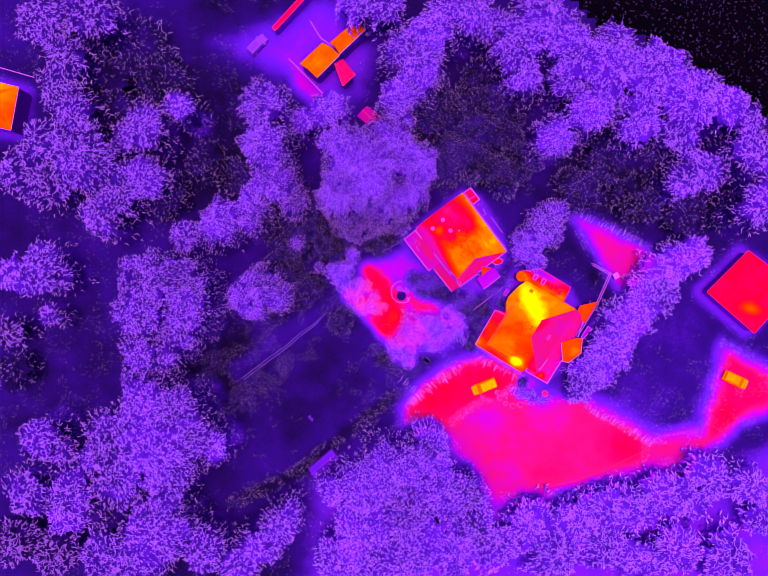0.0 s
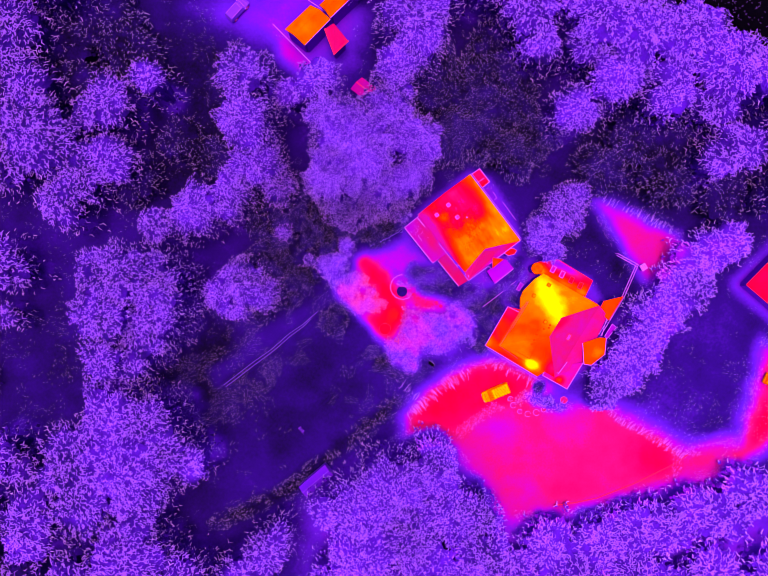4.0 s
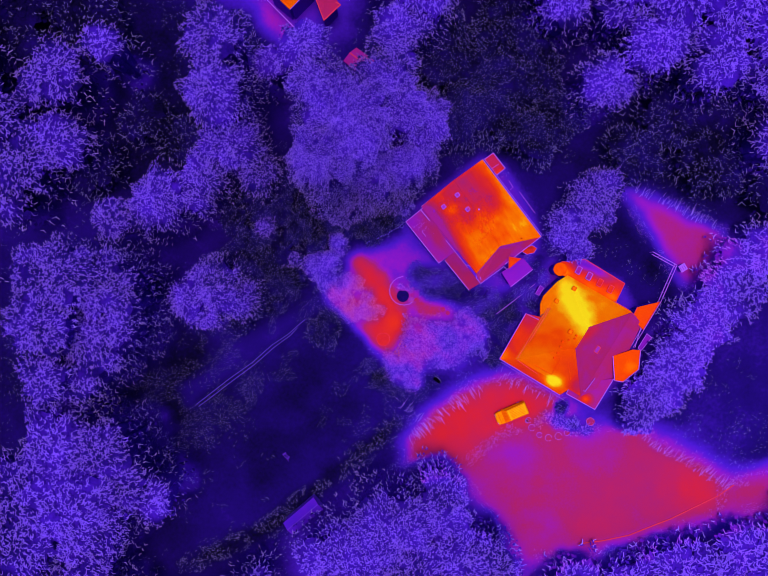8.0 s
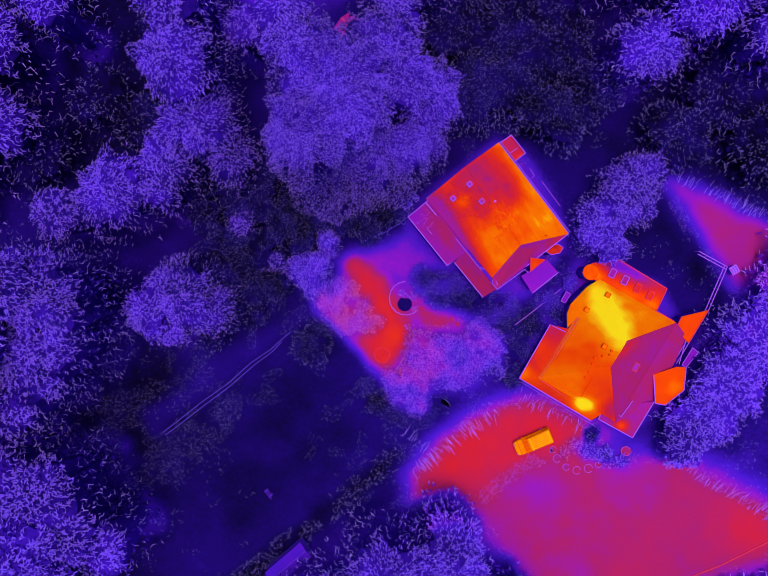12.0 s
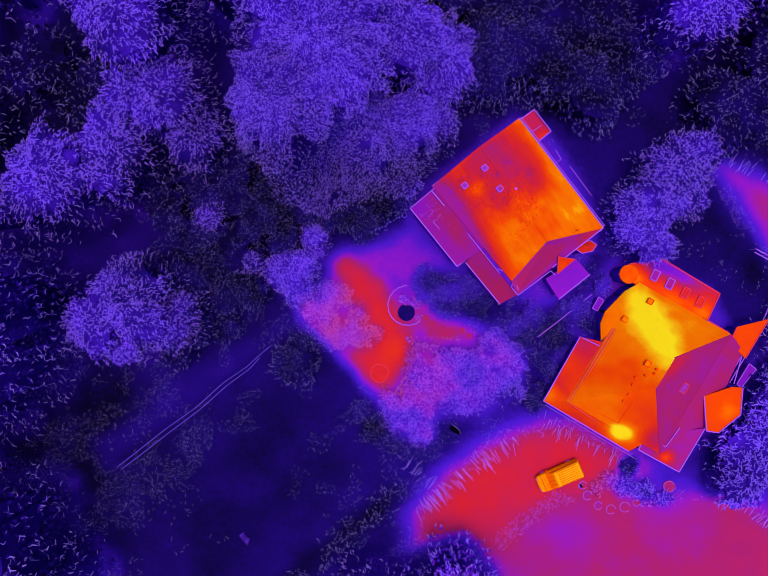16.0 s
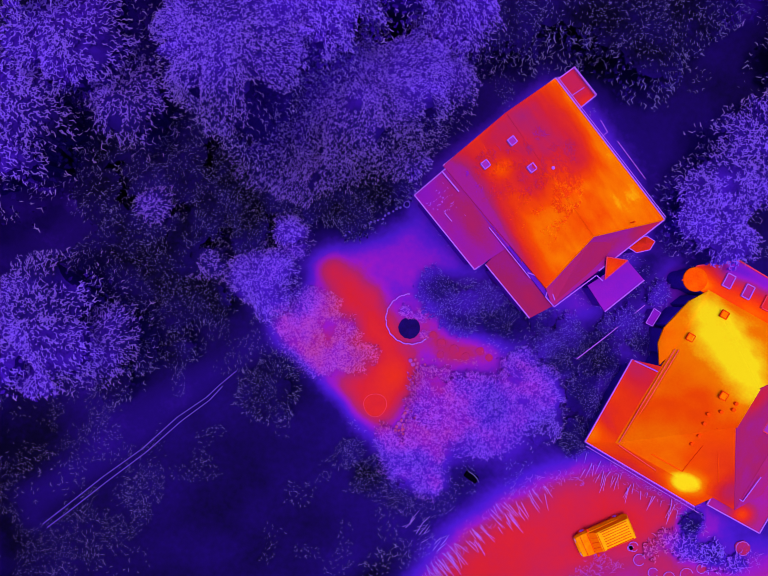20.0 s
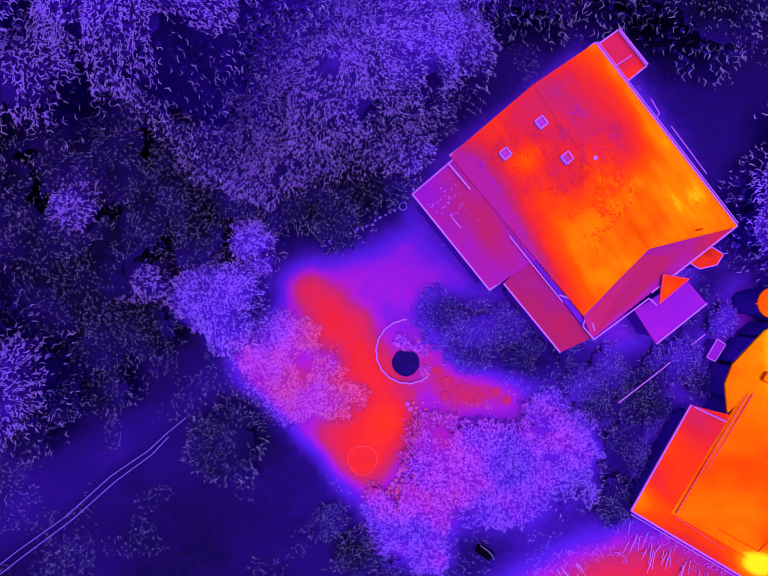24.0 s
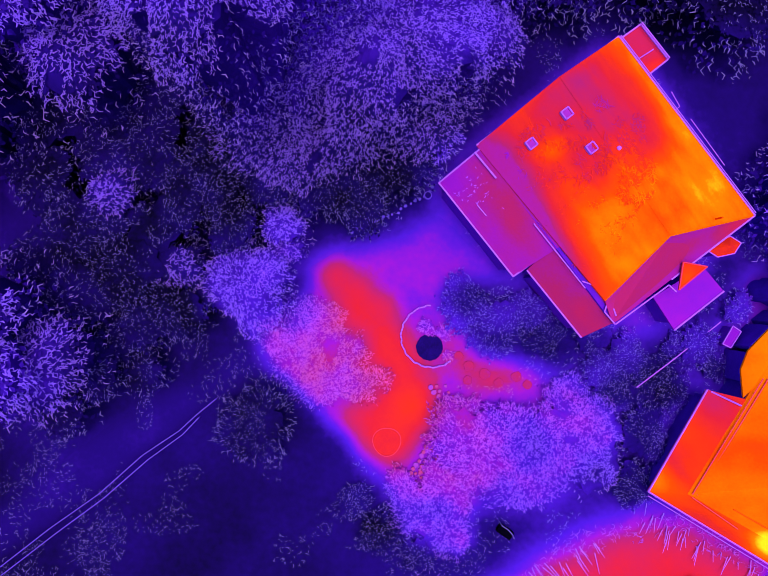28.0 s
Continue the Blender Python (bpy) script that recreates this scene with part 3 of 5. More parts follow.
# outlying west trees
for x, y, r, h, w in ((-57.5, 3.5, 4.3, 11, 0.36), (-62.4, 2.3, 3.5, 10, 0.4), (-56.8, -4.8, 2.2, 7, 0.34), (-64.0, -7.7, 2.8, 8, 0.28), (-64.2, -14.6, 3.4, 5.5, 0.165),
                     (-55.3, 2.3, 2.8, 9, 0.37)):
    tree(x, y, r, h, w)
# south wood
for x, y, r, h, w in ((1.3, -30.0, 5.3, 14, 0.4), (7.0, -27.5, 4.2, 12, 0.4), (-3.6, -34.3, 4.9, 13, 0.41), (-3.5, -40.5, 5.3, 14, 0.42), (-6.8, -45.6, 4.9, 13, 0.42),
                     (3.7, -35.9, 5.0, 13, 0.36), (9.5, -33.7, 4.6, 12, 0.38), (5.4, -43.2, 5.4, 13, 0.4), (13.7, -34.7, 3.6, 11, 0.34), (14.5, -40.5, 3.9, 11, 0.34),
                     (0.5, -45.6, 4.9, 13, 0.41), (11.2, -44.6, 4.1, 11, 0.4), (-7.7, -33.9, 3.0, 11, 0.4)):
    tree(x, y, r, h, w)
# south-east wood
for x, y, r, h, w in ((25.3, -41.1, 4.8, 5, 0.42), (32.9, -40.3, 4.8, 5, 0.42), (29.5, -46.3, 4.8, 5, 0.39), (38.9, -38.6, 4.3, 5, 0.41), (44.0, -38.6, 4.4, 5, 0.42),
                     (48.3, -35.2, 3.4, 5, 0.44), (52.6, -36.9, 4.3, 5, 0.42), (56.8, -32.6, 3.9, 5, 0.42), (50.9, -45.4, 4.6, 5, 0.42), (60.3, -47.1, 4.8, 5, 0.44),
                     (63.7, -34.3, 3.8, 5, 0.42), (38.5, -45.4, 4.1, 5, 0.38), (19.3, -45.4, 3.9, 5, 0.4), (44.0, -47.1, 4.3, 5, 0.4), (66.2, -40.3, 3.4, 5, 0.4)):
    tree(x, y, r, h, w)
# garden trees and shrubs
for x, y, r, h, w in ((7.9, -6.9, 2.4, 1.75, 0.49), (10.1, -7.7, 2.6, 1.82, 0.47), (5.6, -7.7, 2.7, 1.82, 0.53), (12.2, -6.2, 2.5, 1.95, 0.46), (8.6, -9.8, 2.1, 1.69, 0.46),
                     (4.9, -5.9, 1.5, 1.0, 0.56), (13.4, -8.6, 1.8, 1.69, 0.4), (3.8, -10.2, 1.8, 1.04, 0.56), (2.3, -11.7, 1.8, 0.91, 0.51), (4.1, -12.9, 1.7, 1.04, 0.47),
                     (11.6, -4.3, 1.3, 0.9, 0.5), (13.7, -6.2, 1.5, 1.69, 0.41)):
    shrub(x, y, r, h, w)
# dark garden shrubs
for x, y, r, h, w in ((5.4, 1.3, 1.7, 1.6, 0.35), (7.2, -0.2, 1.8, 1.76, 0.36), (9.0, 1.0, 1.5, 1.44, 0.36), (10.8, -0.8, 1.5, 1.28, 0.34),
                     (15.4, -1.8, 1.4, 1.28, 0.37), (13.9, -2.7, 1.4, 1.28, 0.38), (19.9, -1.2, 1.4, 1.44, 0.38), (22.4, 1.0, 1.0, 1.28, 0.38), (16.5, -6.9, 1.8, 1.6, 0.32),
                     (15.9, -9.9, 1.5, 1.44, 0.30), (13.3, -0.9, 1.2, 0.96, 0.35), (17.0, -3.1, 1.3, 0.7, 0.28), (18.4, -4.4, 1.2, 0.7, 0.27), (14.7, -4.4, 1.2, 0.8, 0.28),
                     (18.6, -1.4, 1.0, 0.7, 0.29)):
    shrub(x, y, r, h, w)
for x, y, r, h, w in ((20.9, -2.6, 1.0, 0.7, 0.28), (20.2, 1.5, 0.8, 0.5, 0.30)):
    shrub(x, y, r, h, w)
# planting inside the round coping
for x, y, r, h, w in ((2.9, -0.1, 0.6, 0.25, 0.5), (4.0, -0.5, 0.5, 0.25, 0.48), (4.3, -2.0, 0.4, 0.2, 0.52)):
    shrub(x, y, r, h, w)
# bed of low shrubs
for x, y, r, h, w in ((-5.3, -0.1, 1.7, 0.38, 0.56), (-3.8, -1.4, 1.8, 0.38, 0.58), (-5.6, -2.0, 1.5, 0.38, 0.55), (-3.2, -3.2, 1.7, 0.38, 0.6), (-2.0, -1.7, 1.4, 0.34, 0.61),
                     (-4.4, 0.5, 1.2, 0.34, 0.58), (-1.3, -3.9, 1.4, 0.34, 0.59), (-0.1, -3.3, 0.9, 0.29, 0.59), (-4.1, -3.8, 1.4, 0.34, 0.54), (-3.2, 0.5, 1.1, 0.34, 0.61),
                     (-6.6, -0.9, 1.1, 0.34, 0.52)):
    shrub(x, y, r, h, w)
# shrubs along the terrace edge
for x, y, r, h, w in ((1.4, -10.2, 1.2, 0.72, 0.54),
                     (5.3, -11.4, 0.5, 0.4, 0.66), (-1.7, -11.0, 1.2, 0.64, 0.34), (-0.2, -12.9, 1.4, 0.96, 0.19), (2.2, -14.4, 1.2, 0.96, 0.3)):
    shrub(x, y, r, h, w)
# west garden edge
for x, y, r, h, w in ((-8.2, 2.6, 2.4, 5, 0.42), (-6.6, 3.5, 1.4, 4.5, 0.42), (-5.6, 6.1, 1.3, 5, 0.44), (-9.8, 2.1, 1.4, 4, 0.38), (-11.9, 3.6, 1.5, 5, 0.36),
                     (-15.1, 7.7, 1.4, 6, 0.37), (-7.8, -5.7, 2.3, 2.5, 0.165), (-5.6, 4.7, 1.1, 3, 0.45), (-7.9, 1.2, 1.5, 3.5, 0.38)):
    tree(x, y, r, h, w)
# dark wood by the walk
for x, y, r, h, w in ((-17.4, 1.8, 2.3, 5.5, 0.165), (-14.6, 3.5, 2.3, 5.5, 0.165), (-13.6, 1.2, 2.0, 5, 0.165), (-16.7, -2.1, 2.0, 5, 0.165), (-11.6, 1.2, 1.7, 5, 0.165),
                     (-17.7, 5.8, 2.3, 5.5, 0.165), (-13.7, 10.8, 2.5, 5.5, 0.165), (-11.5, 6.9, 1.7, 5.5, 0.165), (-8.7, 9.9, 2.3, 5.5, 0.165), (-8.4, 6.0, 1.5, 5.5, 0.165),
                     (-18.8, -4.5, 1.7, 4, 0.165), (-9.8, 10.8, 1.3, 5.5, 0.208)):
    tree(x, y, r, h, w)
# dark understorey
for x, y, r, h, w in ((-19.2, 4.1, 2.0, 5, 0.165), (-15.8, 5.8, 1.7, 5, 0.165), (-13.0, 5.8, 1.7, 5, 0.165), (-9.6, 8.0, 2.0, 5, 0.165), (-11.9, 8.9, 1.7, 5, 0.165),
                     (-15.7, 10.0, 2.0, 5.5, 0.165), (-19.1, 8.6, 2.0, 5.5, 0.165), (-6.1, 8.8, 2.0, 5.5, 0.165), (-3.9, 10.5, 1.7, 5.5, 0.17), (-7.2, 12.8, 1.7, 5.5, 0.165),
                     (-19.2, 0.7, 1.7, 5, 0.165), (-15.6, -0.5, 1.7, 4, 0.165), (-11.3, 3.5, 1.4, 4, 0.165), (-14.4, -2.3, 1.5, 3, 0.165), (-1.1, 7.5, 1.7, 4, 0.17),
                     (-12.3, 13.6, 2.0, 5.5, 0.165)):
    tree(x, y, r, h, w)
for x, y, r, h, w in ((-15.7, 15.1, 2.3, 5.5, 0.18), (-17.7, 16.6, 2.4, 9, 0.26)):
    tree(x, y, r, h, w)
# canopy over the north-west
for x, y, r, h, w in ((-6.2, 14.2, 2.7, 12, 0.36), (-9.7, 15.5, 2.3, 11, 0.3), (-2.8, 13.4, 2.7, 12, 0.32), (0.7, 14.2, 2.5, 12, 0.34), (3.7, 15.2, 2.2, 12, 0.37),
                     (-1.1, 11.1, 2.6, 10, 0.27), (-4.6, 11.3, 2.1, 9, 0.28), (2.3, 11.5, 2.4, 9, 0.26), (5.5, 15.1, 1.4, 5, 0.19), (-15.1, 14.3, 2.7, 12, 0.3),
                     (-19.0, 12.3, 2.5, 5.5, 0.208), (-15.7, 12.8, 2.3, 5.5, 0.165), (-2.8, 8.5, 2.3, 5.5, 0.19), (0.6, 9.3, 2.0, 5.5, 0.19)):
    tree(x, y, r, h, w)
# low planting by the parking strip
for x, y, r, h, w in ((24.31, -18.93, 1.1, 0.6, 0.47), (26.36, -19.41, 1.2, 0.6, 0.44), (23.02, -18.05, 0.9, 0.4, 0.55), (21.63, -18.95, 0.7, 0.35, 0.58), (28.19, -20.13, 0.9, 0.5, 0.46), (24.80, -16.88, 0.9, 0.6, 0.26)):
    shrub(x, y, r, h, w, "low dense planting beside the parking strip")


def build_tree(k, x, y, r, h, warm, label):
    rng = np.random.default_rng(1000 + k)
    deep = min(h * 0.5, r * 0.9)
    words = label or ("broad leafy tree with a warm uneven crown" if warm >= 0.36 else "dark cool tree with a sparse speckled crown")
    ob = thing("tree", x, y, 0, 0, words, "tree")
    tr = min(0.34, 0.05 + 0.035 * r)
    lean = rng.normal(size=2) * 0.25
    top = h - deep * 0.75
    bm = tube(bmesh.new(), [(0, 0, -0.1), (lean[0] * 0.4, lean[1] * 0.4, top * 0.5), (lean[0], lean[1], top)], tr * 1.25, tr * 0.7)
    part("trunk", bm, BARK, ob)
    leaf = leaf_size(x, y) * (1 - h / 70)
    crown = foliage(ob, rng, r, h, deep if warm > 0.24 else deep * 0.7, warm, x, y, leaf)
    for q in range(4):
        c = crown.at(q * 1.57 + rng.random(), 0.5 + 0.2 * rng.random()) - (0, 0, deep * 0.25)
        bm = tube(bmesh.new(), [(lean[0], lean[1], top * 0.9), (c[0] * 0.45, c[1] * 0.45, top * 0.55 + c[2] * 0.45), tuple(c)], tr * 0.6, tr * 0.15, 5)
        part("limb", bm, BARK, ob)


def build_shrub(k, x, y, r, h, warm, label):
    rng = np.random.default_rng(3000 + k)
    ob = thing("shrub", x, y, 0, 0, label or "low rounded garden shrub with fine leaves", "shrub")
    foliage(ob, rng, r, h, min(h * 0.9, r * 0.9), warm, x, y, leaf_size(x, y) * 0.85, 0.4)
    stem = tube(bmesh.new(), [(0, 0, -0.05), (0.02, 0, h * 0.6)], 0.05, 0.03, 5)
    part("stem", stem, BARK, ob)



# ---- warmth of the whole place: ground and crowns run softly into one another, the thermal camera's glow painted in ----
STEP, X0, Y0, NX, NY = 0.35, -92.0, -68.0, 526, 388
gx, gy = np.meshgrid(X0 + STEP * np.arange(NX), Y0 + STEP * np.arange(NY))
FIELD = ground_warmth(gx, gy)
for kind, x, y, r, h, warm, label in sorted(PLANTS, key=lambda p: p[4]):
    i0, i1 = max(0, int((x - 1.5 * r - X0) / STEP)), int((x + 1.5 * r - X0) / STEP) + 2
    j0, j1 = max(0, int((y - 1.5 * r - Y0) / STEP)), int((y + 1.5 * r - Y0) / STEP) + 2
    wx, wy = gx[j0:j1, i0:i1], gy[j0:j1, i0:i1]
    d = np.hypot(wx - x, wy - y) / r + 0.35 * (wave(wx, wy, 2.4, 3) - 0.5) + 0.3 * (wave(wx, wy, 1.0, 1) - 0.5)
    crown = max(warm - (0.076 if kind == "tree" else 0.075), 0.155) + (0.08 if kind == "tree" else 0.15) * (wave(wx, wy, 4.5 if kind == "tree" else 2.0, 2) - 0.5) + 0.06 * (wave(wx, wy, 1.6, 4) - 0.5)
    old = FIELD[j0:j1, i0:i1]
    FIELD[j0:j1, i0:i1] = old + (crown - old) * soft(0.93 - d, 0.2 if kind == "tree" else 0.4)
# Smooth the field so that crown edges carry a painted glow
for _ in range(4):
    pad = np.pad(FIELD, 1, mode="edge")
    FIELD = (pad[:-2, 1:-1] + pad[2:, 1:-1] + pad[1:-1, :-2] + pad[1:-1, 2:] + 2 * pad[1:-1, 1:-1]) / 6


def field_at(x, y):
    """The warmth at (x, y), read between the field's nodes; far out, the bare ground's."""
    x, y = np.asarray(x, float), np.asarray(y, float)
    u, v = np.clip((x - X0) / STEP, 0, NX - 1.001), np.clip((y - Y0) / STEP, 0, NY - 1.001)
    i, j = u.astype(int), v.astype(int)
    a, b = u - i, v - j
    near = (FIELD[j, i] * (1 - a) + FIELD[j, i + 1] * a) * (1 - b) + (FIELD[j + 1, i] * (1 - a) + FIELD[j + 1, i + 1] * a) * b
    out = (np.abs(x) > 90) | (np.abs(y) > 66)
    if out.any():
        near[out] = ground_warmth(x[out], y[out])
    return near


sheet("ground", spaced(-86, 86, 0.6), spaced(-66, 66, 0.6), -0.04, EARTH, field_at, "cool dark ground of rough grass and bare earth", "ground")
LAYER = ["east_yard", "side_lawn", "walkway", "court", "forecourt", "driveway", "terrace"]
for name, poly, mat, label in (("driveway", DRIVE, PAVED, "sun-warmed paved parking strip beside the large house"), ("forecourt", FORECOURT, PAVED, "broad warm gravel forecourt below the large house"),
                               ("east_yard", EASTYARD, PAVED, "warm gravel yard and track beside the neighbouring house"), ("court", COURT, PAVED, "warm paved court behind the railing"),
                               ("terrace", TERRACE, PAVED, "warm stone-paved garden terrace"), ("walkway", WALKWAY, PAVED, "pale garden walk along a low wall"),
                               ("side_lawn", SIDELAWN, EARTH, "mild lawn between terrace and house")):
    px, py = [p[0] for p in poly], [p[1] for p in poly]
    step = 0.35
    sheet(name, np.arange(min(px) - 1, max(px) + 1, step), np.arange(min(py) - 1, max(py) + 1, step), 0.012 + 0.006 * LAYER.index(name), mat, field_at, label, name.replace("_", " "),
          keep=lambda x, y, poly=poly: inside(x, y, poly) > -0.9, rim=poly)

lake = sheet("water", spaced(20, 95, 1.5), spaced(20, 75, 1.5), 0.02, WATER, lambda x, y: x * 0, "black cold lake water with small ripples", "water", keep=lambda x, y: inside(x, y, LAKE) > 0)

for k, (kind, x, y, r, h, warm, label) in enumerate(PLANTS, 1):
    if kind == "tree":
        build_tree(k, x, y, r, h, warm, label)
    else:
        build_shrub(k, x, y, r, h, warm, label)


# ---- houses ----
def slope(house, corners, n, field, name="roof_slope", thick=0.14, label=""):
    """A roof face as a subdivided slab; corners run round it, the eave first."""
    c = [Vector(p) for p in corners]
    if len(c) == 3:
        c.append(c[2])
    vs, ws, fs = [], [], []
    for i in range(n + 1):
        for j in range(n + 1):
            u, v = j / n, i / n
            p = (c[0] * (1 - u) + c[1] * u) * (1 - v) + (c[3] * (1 - u) + c[2] * u) * v
            vs.append(p)
            ws.append(float(field(p.x, p.y)))
    for i in range(n):
        for j in range(n):
            a = i * (n + 1) + j
            fs.append((a, a + 1, a + n + 2, a + n + 1))
    k = len(vs)
    for p in c:
        vs.append(p + Vector((0, 0, -thick)))
        ws.append(ws[0])
    ring = [0, n, (n + 1) * (n + 1) - 1, n * (n + 1)]
    for a in range(4):
        b = (a + 1) % 4
        fs.append((ring[b], ring[a], k + a, k + b))
    fs.append((k + 3, k + 2, k + 1, k))
    ob = mesh(name, vs, fs, ROOFING, house, ws, label)
    return ob


def blob_field(base, spots, streak=None, least=0.05):
    """Warmth over a roof: a base and soft warm or cool spots (x, y, radius along and across, turn, amount)."""
    def field(x, y):
        w = base + 0.03 * (wave(x, y, 2.0, 1) - 0.5) + 0.025 * (wave(x, y, 0.7, 3) - 0.5)
        if streak:
            a = radians(streak[0])
            u, v = x * math.cos(a) + y * math.sin(a), -x * math.sin(a) + y * math.cos(a)
            w = w + streak[1] * ((wave(u / 3.2, v, 0.22, 5) - 0.5) + (wave(u / 2, v, 0.6, 0) - 0.5))
        for sx, sy, ra, rb, turn, amount in spots:
            a = radians(turn)
            u = ((x - sx) * math.cos(a) + (y - sy) * math.sin(a)) / ra
            v = (-(x - sx) * math.sin(a) + (y - sy) * math.cos(a)) / rb
            w = w + amount * np.exp(-(u * u + v * v))
        return np.clip(w, least, 1.0)
    return field


def line_part(house, name, p, q, w, mat, h=None, label=""):
    return part(name, bar(bmesh.new(), p, q, w, h), mat, house, label)


def warm_line(house, name, p, q, w, field, mat=None):
    """A run of cap tiles as warm as the roof beside it."""
    p, q = Vector(p), Vector(q)
    side = (q - p).cross(Vector((0, 0, 1))).normalized() * (w / 2)
    vs, fs, n = [], [], 24
    for k in range(n + 1):
        m = p.lerp(q, k / n)
        vs += [m - side - Vector((0, 0, 0.05)), m + Vector((0, 0, 0.012)), m + side - Vector((0, 0, 0.05))]
        if k:
            a = 3 * k
            fs += [(a - 3, a - 2, a + 1, a), (a - 2, a - 1, a + 2, a + 1), (a - 1, a - 3, a, a + 2)]
    return mesh(name, vs, fs, mat or ROOFING, house, [float(field(v.x, v.y)) for v in vs])


def walls(house, pts, z, inset=0.35, thick=0.3, mat=None):
    """Upright walls under a roof, set in from its edge."""
    cx, cy = sum(p[0] for p in pts) / len(pts), sum(p[1] for p in pts) / len(pts)
    c = [(Vector((p[0], p[1], 0)) - Vector((cx, cy, 0))) for p in pts]
    c = [Vector((cx, cy, 0)) + v * (1 - inset / v.length) for v in c]
    for a, b in zip(c, c[1:] + c[:1]):
        d = (b - a).normalized() * (thick / 2)
        bm = bar(bmesh.new(), a + d + Vector((0, 0, z / 2)), b - d + Vector((0, 0, z / 2)), thick, z)
        part("wall", bm, mat or WALL_W, house)


def hip(house, c, ze, rise, field, fields=None, gutter=True, n=26, trim=None, inset=None, gable=(), sides=(0, 1, 2, 3), caps=(0, 1, 2, 3)):
    """Hipped roof on four corners; c0-c1 and c2-c3 are the short ends. gable: ends (0 or 1) that stand upright."""
    c = [Vector((p[0], p[1], ze)) for p in c]
    m0, m1 = (c[0] + c[1]) / 2, (c[2] + c[3]) / 2
    ax = (m1 - m0).normalized()
    half = (c[1] - c[0]).length / 2 if inset is None else inset
    r0 = m0 + ax * (0 if 0 in gable else half) + Vector((0, 0, rise))
    r1 = m1 - ax * (0 if 1 in gable else half) + Vector((0, 0, rise))
    f = fields or [field] * 4
    slope(house, (c[1], c[2], r1, r0), n, f[1])
    slope(house, (c[3], c[0], r0, r1), n, f[3])
    for k, (a, b, r, fl) in enumerate(((c[0], c[1], r0, f[0]), (c[2], c[3], r1, f[2]))):
        if k in gable:
            bm = bmesh.new()
            vs = [bm.verts.new(p + o) for o in (Vector((0, 0, -0.15)) + ax * 0.2 * (1 - 2 * k), Vector((0, 0, -0.15)) + ax * 0.35 * (1 - 2 * k)) for p in (a, b, r)]
            for q in ((0, 1, 2), (5, 4, 3), (0, 3, 4, 1), (1, 4, 5, 2), (2, 5, 3, 0)):
                bm.faces.new([vs[i] for i in q])
            part("gable_wall", bm, WALL_W, house)
        else:
            slope(house, (a, b, r), n, fl)
    up = Vector((0, 0, 0.015))
    warm_line(house, "ridge_cap", r0 + up, r1 + up, 0.14, f[3], trim)
    for j, (a, r, k) in enumerate(((c[0], r0, 0), (c[1], r0, 0), (c[2], r1, 1), (c[3], r1, 1))):
        if k not in gable and j in caps:
            warm_line(house, "hip_cap", a + up, r + up, 0.1, f[3] if a is c[0] or a is c[3] else f[1], trim)
    if gutter:
        for k in sides:
            a, b = c[k], c[(k + 1) % 4]
            out = (b - a).cross(Vector((0, 0, 1))).normalized() * 0.05
            if out.dot((a + b) / 2 - (m0 + m1) / 2) < 0:
                out = -out
            line_part(house, "gutter", a + out - Vector((0, 0, 0.02)), b + out - Vector((0, 0, 0.02)), 0.08, gutter if gutter is not True else PALE_TRIM, 0.12, "pale eave bar copying an overlaid outline")
    return c, r0, r1


def roof_height(c, ze, rise, x, y, inset=None):
    """How high a hipped roof on the corners c stands at (x, y)."""
    c = [Vector(p) for p in c]
    def off(a, b):
        d = (b - a).normalized()
        return abs(d.x * (y - a.y) - d.y * (x - a.x))
    half = (c[1] - c[0]).length / 2
    return ze + rise * min(1, off(c[1], c[2]) / half, off(c[3], c[0]) / half, off(c[2], c[3]) / (inset or half))


def skylight(house, x, y, z, s, turn, mat=None, tall=0.14, ratio=1.0, glass=None):
    hold = new("skylight")
    hold.parent = house
    hold.matrix_basis = pose(x, y, z, 0, 0, turn)
    bm = bmesh.new()
    a, b = s / 2, s * ratio / 2
    for p, q in (((-a, -b), (a, -b)), ((a, -b), (a, b)), ((a, b), (-a, b)), ((-a, b), (-a, -b))):
        bar(bm, (*p, tall / 2), (*q, tall / 2), 0.07, tall)
    part("frame", bm, mat or PALE_TRIM, hold)
    part("pane", box(bmesh.new(), (-a + 0.03, -b + 0.03, tall * 0.4), (a - 0.03, b - 0.03, tall * 0.6)), glass or PANE, hold)
    return hold


def pipe(house, x, y, z, r=0.09, mat=None, h=0.4):
    bm = disc(bmesh.new(), (x, y, z), r, h, 12)
    return part("vent_pipe", bm, mat or DARK_TRIM, house)


def outline_roof(house, pts, z, field, n=14, edge=None, thick=0.18, name="flat_roof", edges=None, width=0.09):
    """A flat lower roof on four corners with pale edging."""
    c = [Vector((p[0], p[1], p[2] if len(p) > 2 else z)) for p in pts]
    slope(house, c, n, field, name, thick)
    for k, (a, b) in enumerate(zip(c, c[1:] + c[:1])):
        if edges is None or k in edges:
            line_part(house, "edge_trim", a + Vector((0, 0, 0.03)), b + Vector((0, 0, 0.03)), width, edge or PALE_TRIM, 0.1)
    return c


